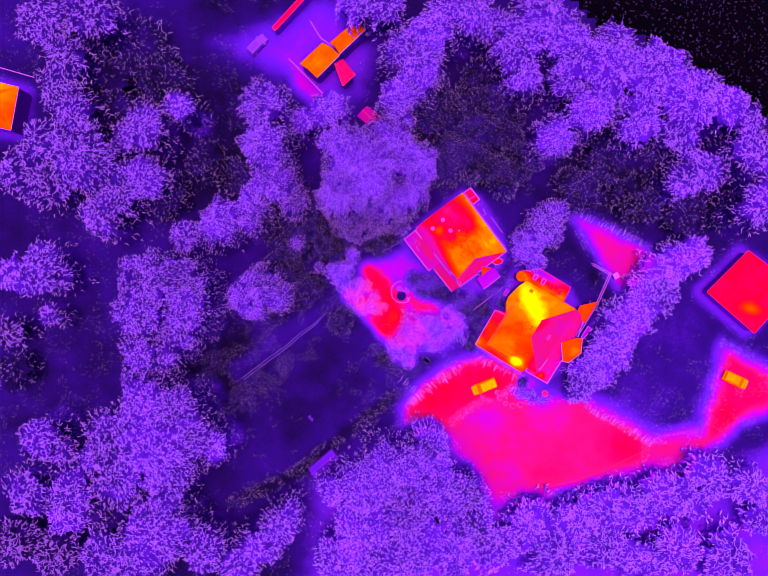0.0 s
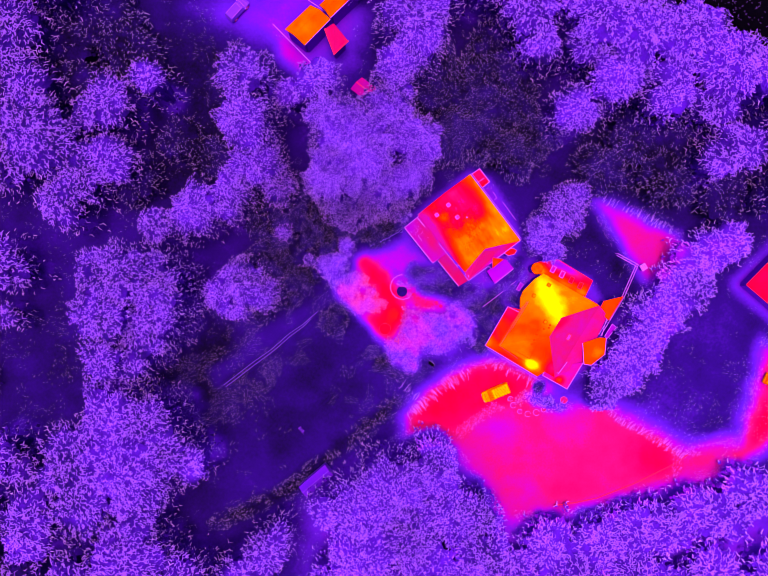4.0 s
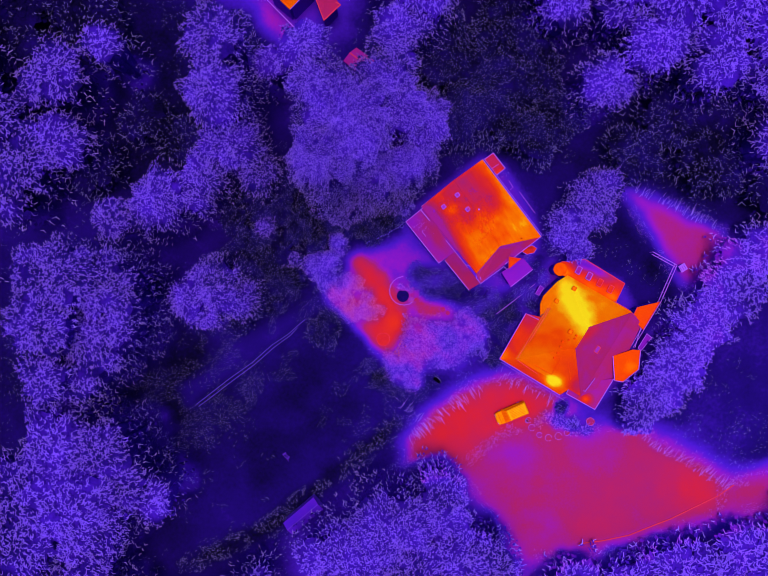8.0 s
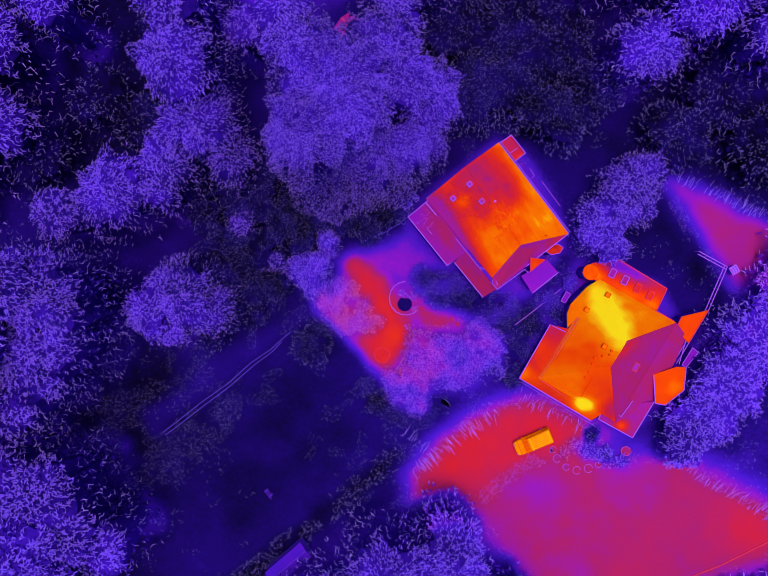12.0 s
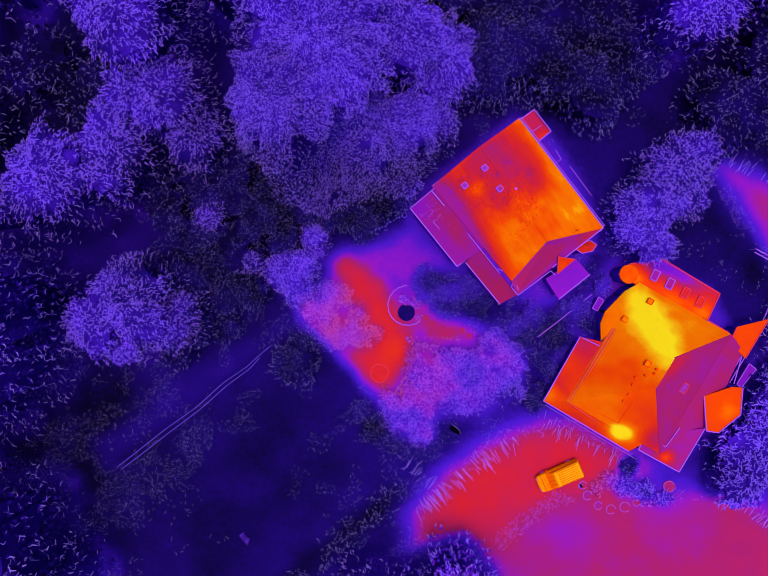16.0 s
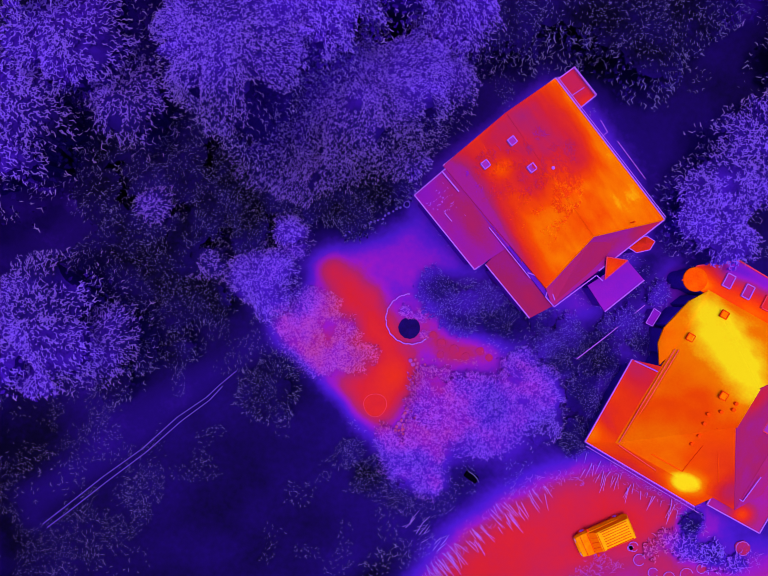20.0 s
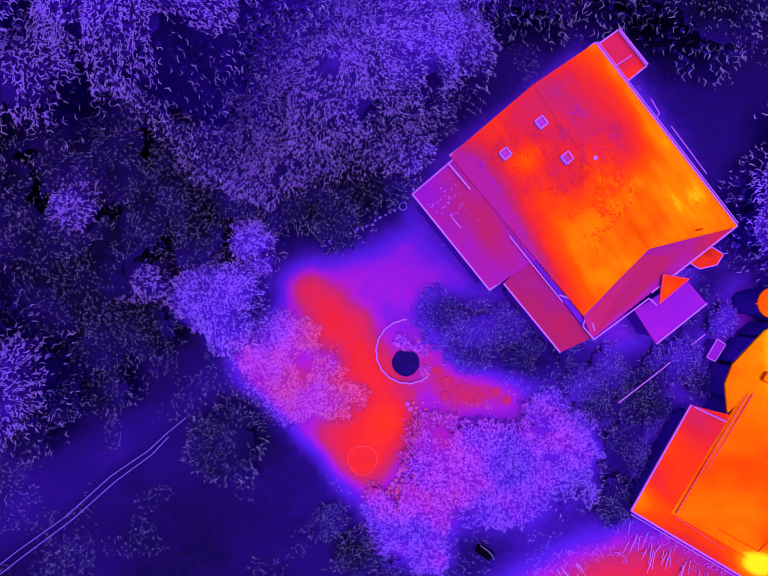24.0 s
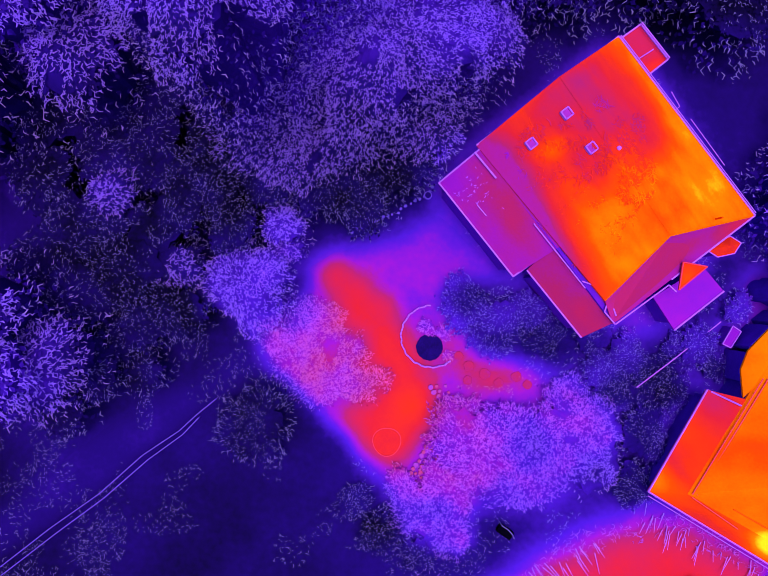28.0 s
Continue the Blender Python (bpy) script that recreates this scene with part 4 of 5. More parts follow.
# the gabled house, eaves 5.2 m up
house = thing("house", 0, 0, 0, 0, "two-storey house with a warm hipped roof, moss and skylights", "house")
H1 = [(5.46, 10.33), (13.52, 16.44), (21.11, 6.31), (13.06, 0.24)]
HN, HE, HS, HW = H1[1], H1[2], H1[3], H1[0]
warm_a = warm_b = blob_field(0.875, [(11.7, 11.7, 4.1, 2.7, 37, -0.225), (14.6, 10.6, 1.5, 1.2, 125, -0.13), (15.7, 13.0, 4.6, 0.9, 125, 0.10), (9.9, 13.2, 2.8, 1.0, 37, -0.13), (5.9, 9.5, 2.6, 1.9, 125, -0.22), (7.8, 6.9, 3.4, 1.6, 125, -0.3),
                                     (10.2, 3.8, 3.0, 1.0, 125, -0.26), (9.3, 9.8, 1.0, 0.6, 20, 0.14), (12.0, 5.6, 1.6, 0.9, 125, 0.05), (13.6, 3.6, 1.4, 0.7, 40, 0.05), (17.8, 7.2, 2.6, 1.6, 125, 0.05), (11.2, 8.6, 1.3, 0.7, 125, -0.08)], streak=(125, 0.03), least=0.57)
# Shade on the south-east hip face is put into this cooler colour
cool = blob_field(0.57, [(20.03, 5.88, 1.4, 0.8, 35, 0.08), (15.14, 3.22, 2.6, 0.5, 35, 0.05)])
eW, eN, eE, eS = [Vector((*p, 5.2)) for p in (HW, HN, HE, HS)]
r0, r1, knee = (eW + eN) / 2 + Vector((0, 0, 2.6)), Vector((15.27, 5.0, 7.8)), Vector((12.55, 1.55, 5.45))
RIDGE_N, RIDGE_S = r0, r1
slope(house, (eN, eE, r1, r0), 40, warm_a)
slope(house, (knee, eW, r0, r1), 40, warm_b)
slope(house, (eE, eS, knee, r1), 30, cool)
out = (eN - eW).cross(Vector((0, 0, 1))).normalized() * 0.2
bm = bmesh.new()
vs = [bm.verts.new(p + out * q - Vector((0, 0, 0.15))) for q in (1.0, 1.75) for p in (eW, eN, r0)]
for q in ((0, 1, 2), (5, 4, 3), (0, 3, 4, 1), (1, 4, 5, 2), (2, 5, 3, 0)):
    bm.faces.new([vs[i] for i in q])
part("gable_wall", bm, WALL_W, house)
up = Vector((0, 0, 0.015))
warm_line(house, "ridge_cap", r0 + up, r1 + up, 0.12, warm_b)
warm_line(house, "hip_cap", eE + up, r1 + up, 0.1, blob_field(0.9, []))
warm_line(house, "hip_cap", knee + up, r1 + up, 0.1, blob_field(0.9, []))
for a, b, w in ((eW, eN, 0.08), (eN, eE, 0.09), (eE, eS.lerp(eE, 0.41), 0.09)):
    line_part(house, "gutter", a, b, w, PALE_TRIM, 0.12, "pale eave bar copying an overlaid outline")
line_part(house, "gutter", eN + (eN - eW).normalized() * 0.28 - Vector((0, 0, 0.3)), eE + (eN - eW).normalized() * 0.28 - Vector((0, 0, 0.3)), 0.05, PALE_TRIM, 0.05, "pale eave bar copying an overlaid outline")
for a, b in (((11.3, 2.66), (11.94, 2.44)), ((11.94, 2.44), (12.73, 1.47)), ((12.73, 1.47), (12.55, 0.94)), ((12.55, 0.94), (13.15, 0.23)), ((13.15, 0.23), (16.17, 2.42)), ((16.17, 2.42), (16.59, 2.03)), ((12.2, 2.4), (13.0, 1.3)), ((13.0, 1.3), (13.2, 0.7))):
    line_part(house, "edge_trim", (*a, 5.34), (*b, 5.34), 0.07, PALE_TRIM, 0.08)
line_part(house, "edge_trim", (5.6, 7.05, 4.45), (6.1, 6.45, 4.45), 0.05, PALE_TRIM)
walls(house, H1, 5.1)
for x, y in ((9.94, 11.52), (8.28, 10.15), (11.25, 9.69)):
    skylight(house, x, y, roof_height([HW, HN, HE, HS], 5.2, 2.6, x, y) - 0.05, 0.48, 37, None, 0.3)
pipe(house, 12.66, 9.65, 7.3, 0.12, PALE_TRIM)
for x, y in ((14.25, 7.11), (14.85, 6.01), (15.54, 5.41), (18.18, 5.97)):
    pipe(house, x, y, 6.7, 0.05, DARK_TRIM, 0.8)
line_part(house, "edge_trim", (8.64, 5.91, 5.26), (11.51, 2.26, 5.26), 0.06, PALE_TRIM)
# lower roofs along the garden side
low = blob_field(0.54, [(7.4, 6.6, 2.6, 1.0, 125, 0.07), (4.39, 8.61, 0.9, 0.9, 0, -0.04)])
lean = outline_roof(house, [(5.75, 10.2, 5.19), (3.50, 8.53, 3.2), (7.84, 2.99, 3.2), (10.1, 4.6, 5.19)], 0, low, edges=(0, 1))
line_part(house, "edge_trim", (5.35, 9.94, 5.22), (6.55, 8.47, 5.22), 0.09, PALE_TRIM, 0.1)
line_part(house, "edge_trim", (7.84, 2.99, 3.25), (9.04, 3.90, 3.95), 0.09, PALE_TRIM, 0.1)
walls(house, [(5.57, 10.34), (3.50, 8.53), (7.84, 2.99), (9.96, 4.93)], 3.0, 0.5, 0.25)
low2 = blob_field(0.585, [(11.37, 1.02, 1.6, 0.8, 125, 0.05)])
porch = outline_roof(house, [(10.0, 4.9, 5.19), (8.65, 3.36, 3.2), (11.84, -0.64, 3.2), (13.5, 0.5, 5.19)], 0, low2, edges=(1,))
walls(house, [(9.68, 5.08), (8.65, 3.36), (11.84, -0.64), (13.67, 0.44)], 3.0, 0.5, 0.25)
# projecting bay with a small gable, hexagonal turret roof, lower roof below
bay = blob_field(0.5, [])
outline_roof(house, [(16.28, 1.71), (17.51, -0.24), (20.48, 2.06), (19.22, 3.58)], 2.8, bay, edges=(1,))
walls(house, [(16.28, 1.71), (17.51, -0.24), (20.48, 2.06), (19.22, 3.58)], 2.65, 0.4, 0.25)
dorm = blob_field(0.8, [(17.22, 2.81, 0.5, 0.4, 0, 0.05)])
slope(house, ((16.87, 2.14, 5.0), (18.49, 3.45, 5.0), (16.74, 3.67, 5.9)), 8, dorm, "dormer_roof")
line_part(house, "edge_trim", (16.87, 2.14, 5.03), (16.74, 3.67, 5.93), 0.07, WARM_TRIM)
line_part(house, "edge_trim", (16.87, 2.14, 5.03), (18.49, 3.45, 5.03), 0.07, WARM_TRIM)
line_part(house, "edge_trim", (18.49, 3.45, 5.03), (16.74, 3.67, 5.93), 0.07, WARM_TRIM)
hx, hy = 19.71, 4.60
turret = new("turret_roof")
turret.parent = house
turret.matrix_basis = pose(hx, hy, 0, 0, 0, 12)
bm = bmesh.new()
ring = [bm.verts.new((0.98 * math.cos(a), 0.56 * math.sin(a), 4.5)) for a in [k * math.pi / 3 for k in range(6)]]
top = bm.verts.new((0.05, 0, 5.1))
low_ring = [bm.verts.new((v.co.x, v.co.y, 4.36)) for v in ring]
for k in range(6):
    bm.faces.new((ring[k], ring[(k + 1) % 6], top))
    bm.faces.new((low_ring[k], low_ring[(k + 1) % 6], ring[(k + 1) % 6], ring[k]))
bm.faces.new(low_ring[::-1])
part("cap", bm, surface("turret roofing", 0.76, grain=0.08, size=1.5), turret)
for k in range(6):
    a, b = k * math.pi / 3, (k + 1) * math.pi / 3
    part("rim", bar(bmesh.new(), (0.99 * math.cos(a), 0.57 * math.sin(a), 4.48), (0.99 * math.cos(b), 0.57 * math.sin(b), 4.48), 0.07), PALE_TRIM, turret)
part("bay_wall", disc(bmesh.new(), (0, 0, 0), 0.5, 4.36, 6), WALL_W, turret)
# roofed balcony at the north corner
bal = blob_field(0.66, [(15.86, 14.80, 0.8, 0.6, 35, 0.1)])
bc = outline_roof(house, [(13.85, 16.56), (15.04, 17.40), (16.60, 15.38), (15.43, 14.46)], 4.4, bal, edges=(0, 1, 2))
walls(house, [(p.x, p.y) for p in bc], 4.2, 0.25, 0.2)
for k in range(14):
    u = (k + 0.5) / 14
    p, q = bc[1].lerp(bc[2], u), bc[0].lerp(bc[3], u)
    d = (q - p).normalized()
    part("baluster", bar(bmesh.new(), p + d * 0.1 + Vector((0, 0, 0.0)), p + d * 0.1 + Vector((0, 0, 0.55)), 0.03), PALE_TRIM, house)
line_part(house, "rail", bc[1].lerp(bc[0], 0.1) + Vector((0, 0, 0.55)), bc[2].lerp(bc[3], 0.1) + Vector((0, 0, 0.55)), 0.06, PALE_TRIM)
line_part(house, "rail", (14.53, 15.16, 4.6), (15.71, 15.91, 4.6), 0.05, PALE_TRIM)
# Level bars added to copy pale overlaid lines beside the house
for a, b in (((17.37, 13.92, 3.0), (17.86, 13.04, 3.0)), ((17.86, 13.04, 3.0), (17.45, 12.72, 3.0)), ((18.94, 12.55, 2.0), (20.99, 9.70, 2.0))):
    line_part(house, "downpipe", a, b, 0.05, PALE_TRIM)

# the large house, eaves 3.4 m up
house = thing("house", 0, 0, 0, 0, "large house with a hot hipped roof and several wings", "house")
A1, A2, A3 = (24.94, 1.29), (33.63, -3.77), (17.96, -9.84)
A4 = (A2[0] + A3[0] - A1[0], A2[1] + A3[1] - A1[1])
south = west = hot = blob_field(0.885, [(28.6, -1.9, 3.0, 2.2, -30, 0.05), (25.3, -2.6, 2.6, 1.0, 110, 0.04), (25.92, -13.55, 1.7, 1.2, 90, -0.2), (23.09, -12.88, 1.2, 0.8, -30, 0.2), (28.76, -12.75, 2.4, 1.6, 60, -0.2), (24.72, -0.55, 2.8, 1.6, 110, 0.09), (26.04, -4.40, 3.0, 1.6, 105, 0.12), (22.90, -2.44, 1.6, 1.2, 110, 0.03), (21.56, -7.32, 1.6, 1.2, 0, -0.05), (20.68, -8.80, 1.5, 1.2, 0, 0.02), (23.28, -6.06, 1.0, 0.8, 0, -0.03), (24.74, -10.16, 2.0, 1.4, 90, -0.05), (27.05, -11.66, 1.6, 1.6, 0, -0.09), (26.86, -9.52, 0.8, 1.6, 0, 0.02)])
cool = blob_field(0.60, [(26.67, -6.30, 2.0, 0.8, 30, 0.1), (29.62, -6.46, 2.0, 1.5, 0, -0.02)])
hip(house, [A1, A2, A4, A3], 3.4, 3.8, None, fields=[hot, cool, south, west], n=36, gutter=False, caps=(1, 2))
walls(house, [A1, A2, A4, A3], 3.3, mat=WALL_COOL)
for x, y in ((25.54, -0.51), (23.39, -2.17), (24.60, -6.09)):
    skylight(house, x, y, roof_height([A1, A2, A4, A3], 3.4, 3.8, x, y) - 0.02, 0.5, -32, DARK_TRIM, 0.22, 1.0, WARM_PANE)
for x, y in ((24.30, -7.14), (23.57, -7.35), (23.26, -8.00), (22.94, -8.86), (22.66, -9.54), (25.18, -6.54), (24.97, -6.95)):
    pipe(house, x, y, roof_height([A1, A2, A4, A3], 3.4, 3.8, x, y) - 0.05, 0.13, DARK_TRIM, 0.25)
# seams of the south face
for (ax, ay), (bx, by) in (((25.06, -12.57), (23.94, -8.24)), ((20.43, -10.61), (22.65, -11.89)), ((22.65, -11.89), (23.42, -9.62))):
    za, zb = roof_height([A1, A2, A4, A3], 3.4, 3.8, ax, ay), roof_height([A1, A2, A4, A3], 3.4, 3.8, bx, by)
    line_part(house, "seam", (ax, ay, za + 0.04), (bx, by, zb + 0.04), 0.06, DARK_TRIM)
skirt = blob_field(0.59, [(31.45, -10.36, 1.0, 1.0, 0, 0.02)])
slope(house, ((*A4, 3.42), (*A2, 3.42), (35.15, -5.40, 2.5), (31.58, -12.76, 2.5)), 16, skirt, "skirt_roof")
line_part(house, "edge_trim", (35.15, -5.40, 2.53), (34.21, -8.54, 2.53), 0.08, PALE_TRIM)
# low west wing
wing = blob_field(0.82, [(16.46, -9.41, 1.3, 1.1, 0, 0.07), (19.8, -4.4, 2.4, 1.5, 120, -0.17), (16.9, -7.2, 3.0, 0.5, 120, -0.12), (17.78, -6.86, 2.0, 0.5, 120, -0.04), (23.09, -12.88, 1.3, 0.9, -30, 0.24), (19.6, -12.0, 3.0, 0.5, -30, -0.08)])
outline_roof(house, [(21.45, -4.30, 3.42), (19.57, -3.85, 2.5), (15.99, -9.92, 2.5), (18.04, -9.88, 3.42)], 0, wing, n=24, edges=(1,), edge=PALE_TRIM)
outline_roof(house, [(18.04, -9.88, 3.42), (15.99, -9.92, 2.5), (24.08, -14.87, 2.5), (25.08, -13.96, 3.42)], 0, wing, n=24, edges=(1,), edge=PALE_TRIM)
line_part(house, "edge_trim", (19.63, -3.87, 2.43), (21.06, -4.65, 3.65), 0.09, PALE_TRIM, 0.1)
walls(house, [(19.63, -3.87), (16.03, -9.95), (24.16, -14.92), (25.25, -6.84)], 2.1, 0.6, mat=WALL_COOL)
line_part(house, "eave_line", (16.47, -10.55, 1.2), (25.01, -15.79, 1.2), 0.05, PALE_TRIM)
# west bay under the main slope, beside a low pale-edged box, and the tower at the corner
outline_roof(house, [(24.9, 1.2, 3.55), (23.75, 0.45, 2.95), (21.85, -1.5, 2.95), (21.95, -3.5, 3.5)], 0, hot, n=20, edges=())
outline_roof(house, [(21.95, -3.5, 3.5), (21.85, -1.5, 2.95), (21.4, -2.6, 2.95), (21.3, -4.2, 3.4)], 0, hot, n=12, edges=())
walls(house, [(24.9, 1.2), (23.75, 0.45), (21.6, -1.7), (21.6, -4.0)], 2.7, 0.5, mat=WALL_COOL)
outline_roof(house, [(22.3, -0.45), (21.65, -1.45), (21.15, -1.2), (21.8, -0.1)], 1.2, blob_field(0.5, []), n=6, edges=(0, 1, 2, 3), width=0.06, name="box_top")
walls(house, [(22.3, -0.45), (21.65, -1.45), (21.15, -1.2), (21.8, -0.1)], 1.05, 0.08, 0.08)
part("tower_wall", disc(bmesh.new(), (24.0, 2.05, 0), 0.72, 3.35, 24), WALL_COOL, house)
part("tower_roof", disc(bmesh.new(), (24.0, 2.05, 3.36), 0.9, 0.16, 24), surface("hot roofing felt", 0.87, grain=0.03), house)
for q in (0.0, 0.28):
    line_part(house, "gutter", (22.30 + q, -3.04 - 0.1 * q, 3.75), (18.16 + q, -9.8 - 0.1 * q, 3.6), 0.05, WARM_TRIM)
line_part(house, "gutter", (18.2, -10.0, 3.5), (20.9, -11.9, 3.4), 0.05, WARM_TRIM)
# tower corner and north wing with four skylights
nw = blob_field(0.68, [(24.09, 1.84, 1.5, 1.0, 0, 0.22), (28.4, -0.5, 4.2, 1.0, -30, 0.2), (28.6, 2.1, 2.6, 0.8, -30, -0.2), (26.6, 2.6, 1.2, 0.9, 0, -0.12), (31.3, -1.4, 1.2, 1.3, -30, 0.1)])
NWING = [(23.05, 2.0), (24.2, 3.05), (27.3, 3.38), (32.6, 0.1), (31.4, -2.4)]
outline_roof(house, [NWING[0], (26.0, 0.3), NWING[2], NWING[1]], 3.34, nw, n=20, edges=(2, 3), edge=WARM_TRIM)
outline_roof(house, [(26.0, 0.3), NWING[4], NWING[3], NWING[2]], 3.34, nw, n=20, edges=(1, 2), edge=WARM_TRIM)
walls(house, [NWING[0], NWING[1], NWING[3], NWING[4]], 3.1, mat=WALL_COOL)
line_part(house, "edge_trim", (31.4, -2.4, 3.4), (33.4, -3.6, 3.4), 0.07, WARM_TRIM)
for (x, y), fill in zip(((26.45, 1.9), (27.84, 1.09), (29.27, 0.21), (30.67, -0.65)), (0.56, 0.58, 0.72, 0.76)):
    skylight(house, x, y, 3.36, 0.62, -28, PALE_TRIM if fill < 0.6 else WARM_TRIM, 0.2, 1.6, surface("skylight glass", fill, grain=0.03, rough=0.2, bump=0))
# east porch, round bay and south wing
ep = blob_field(0.83, [(35.52, -3.63, 0.8, 0.8, 0, 0.03)])
EP = [(33.75, -4.55), (35.25, -6.1), (37.55, -2.4), (34.5, -3.1)]
outline_roof(house, EP, 2.7, ep, edge=WARM_TRIM, edges=(1, 3))
walls(house, EP, 2.5, 0.3, 0.2, mat=WALL_COOL)
bayr = blob_field(0.84, [(33.33, -10.87, 1.2, 1.0, 45, 0.06)])
BAY = [(31.05, -9.6), (33.75, -8.75), (34.75, -8.85), (34.5, -11.4), (32.37, -13.07), (31.23, -12.87)]
outline_roof(house, [BAY[0], BAY[5], BAY[4], BAY[1]], 3.12, bayr, edge=PALE_TRIM, edges=(0, 1))
outline_roof(house, [BAY[1], BAY[4], BAY[3], BAY[2]], 3.11, bayr, edge=PALE_TRIM, edges=(1, 2), name="bay_roof")
walls(house, [BAY[0], BAY[4], BAY[3], BAY[2]], 2.6, 0.3, 0.2, mat=WALL_COOL)
outline_roof(house, [(34.92, -8.71), (35.36, -9.05), (36.82, -7.3), (36.17, -6.73)], 1.6, blob_field(0.5, []), n=6, edges=(0, 1, 2, 3), name="balcony_floor", width=0.07)
walls(house, [(34.92, -8.71), (35.36, -9.05), (36.82, -7.3), (36.17, -6.73)], 1.4, 0.15, 0.12)
tail = blob_field(0.57, [(27.42, -15.37, 0.8, 0.7, 0, 0.26)])
TAIL = [(25.55, -13.27), (24.79, -14.58), (28.63, -16.75), (31.16, -12.65)]
outline_roof(house, [TAIL[3], TAIL[0], TAIL[1], TAIL[2]], 3.0, tail, n=20, edges=(1, 2, 3))
walls(house, TAIL, 2.8, 0.35, 0.25, mat=WALL_COOL)
line_part(house, "edge_trim", (25.43, -13.20, 3.5), (27.22, -14.24, 3.5), 0.07, PALE_TRIM)
line_part(house, "edge_trim", (27.22, -14.24, 3.5), (28.52, -12.46, 3.6), 0.07, PALE_TRIM)
skylight(house, 28.40, -8.52, roof_height([A1, A2, A4, A3], 3.4, 3.8, 28.40, -8.52), 0.55, -32, WARM_TRIM, 0.2, 1.7)

# house to the north
house = thing("house", 0, 0, 0, 0, "small house with a hot pitched roof and a cool gable", "house")
field = blob_field(0.88, [(-12.22, 38.43, 2.0, 1.0, 45, 0.03)])
RA = [(-14.59, 38.86), (-11.62, 36.39), (-7.64, 40.38), (-10.69, 42.50)]
RB = [(-9.33, 42.59), (-7.64, 40.55), (-3.14, 44.79), (-5.26, 46.15)]
for k, corners in enumerate((RA, RB)):
    hip(house, corners, 4.5 - 0.15 * k, 1.0, field, gutter=False, gable=(0, 1), n=14)
    walls(house, corners, 4.3)
    line_part(house, "gutter", (*corners[1], 4.45), (*corners[2], 4.45), 0.12, PALE_TRIM)
cool2 = blob_field(0.61, [])
slope(house, ((-8.56, 38.82, 4.6), (-7.14, 35.04, 4.2), (-4.93, 37.08, 4.2), (-7.09, 39.48, 5.2)), 8, cool2, "gable_roof")
for a, b in (((-8.56, 38.82, 4.63), (-7.14, 35.04, 4.23)), ((-7.14, 35.04, 4.23), (-4.93, 37.08, 4.23)), ((-8.56, 38.82, 4.7), (-4.93, 37.08, 4.25))):
    line_part(house, "edge_trim", a, b, 0.12, WARM_TRIM)
walls(house, [(-8.60, 39.01), (-7.16, 35.44), (-5.28, 37.14), (-7.16, 39.87)], 4.1, 0.3, 0.2)
gx = [(-12.90, 46.66), (-11.02, 43.58), (-8.20, 41.70)]
for a, b in zip(gx, gx[1:]):
    line_part(house, "fence_rail", (*a, 3.6), (*b, 3.6), 0.1, PALE_TRIM)
line_part(house, "eave_line", (-16.66, 40.19, 3.0), (-9.96, 33.32, 3.0), 0.1, PALE_TRIM)

# long low outbuilding beside it
shed = thing("outbuilding", 0, 0, 0, 0, "narrow warm-roofed outbuilding beside the north yard", "outbuilding")
field = blob_field(0.66, [])
outline_roof(shed, [(-19.64, 45.83), (-19.13, 45.23), (-12.75, 52.12), (-13.35, 52.73)], 2.6, field, edge=WARM_TRIM, width=0.12)
walls(shed, [(-19.64, 45.83), (-19.13, 45.23), (-12.75, 52.12), (-13.35, 52.73)], 2.45, 0.2, 0.15)

# house to the west
house = thing("house", 0, 0, 0, 0, "house with a hot hipped roof among the western trees", "house")
field = blob_field(0.86, [(-65.56, 34.05, 3.0, 2.0, 90, 0.07)])
hip(house, [(-72.58, 37.01), (-63.03, 34.64), (-64.38, 27.21), (-73.84, 29.40)], 5.0, 2.4, field, n=18)
walls(house, [(-72.58, 37.01), (-63.03, 34.64), (-64.38, 27.21), (-73.84, 29.40)], 4.9)
line_part(house, "eave_line", (-67.87, 38.96, 2.0), (-61.81, 37.22, 2.0), 0.12, PALE_TRIM)

# house to the east
house = thing("house", 0, 0, 0, 0, "house with a broad warm roof beside the yard", "house")
field = blob_field(0.69, [(64.06, -3.61, 1.8, 1.0, -20, 0.18)])
hip(house, [(56.77, -0.69), (63.99, 6.54), (72.34, 0.26), (65.03, -7.91)], 2.8, 1.7, field, n=18, gutter=WARM_TRIM)
walls(house, [(56.77, -0.69), (63.99, 6.54), (72.34, 0.26), (65.03, -7.91)], 2.7)

# huts
hut = thing("garden_hut", 0, 0, 0, 0, "small garden hut with a mild pitched roof", "hut")
field = blob_field(0.56, [])
C = [(-4.74, 30.30), (-2.95, 32.08), (-0.51, 30.29), (-2.39, 28.42)]
hip(hut, C, 2.3, 0.7, field, gable=(0, 1), n=8, gutter=False, trim=WARM_TRIM)
walls(hut, C, 2.2, 0.2, 0.12, TIMBER)
hut = thing("garden_hut", 0, 0, 0, 0, "low mild-warm garden shed on the lawn edge", "hut")
C = [(-13.36, -32.01), (-12.12, -33.62), (-7.91, -30.19), (-9.22, -28.52)]
field = blob_field(0.4, [])
hip(hut, C, 2.0, 0.5, field, gable=(0, 1), n=8, gutter=False, trim=TIMBER)
walls(hut, C, 1.9, 0.2, 0.12, TIMBER)


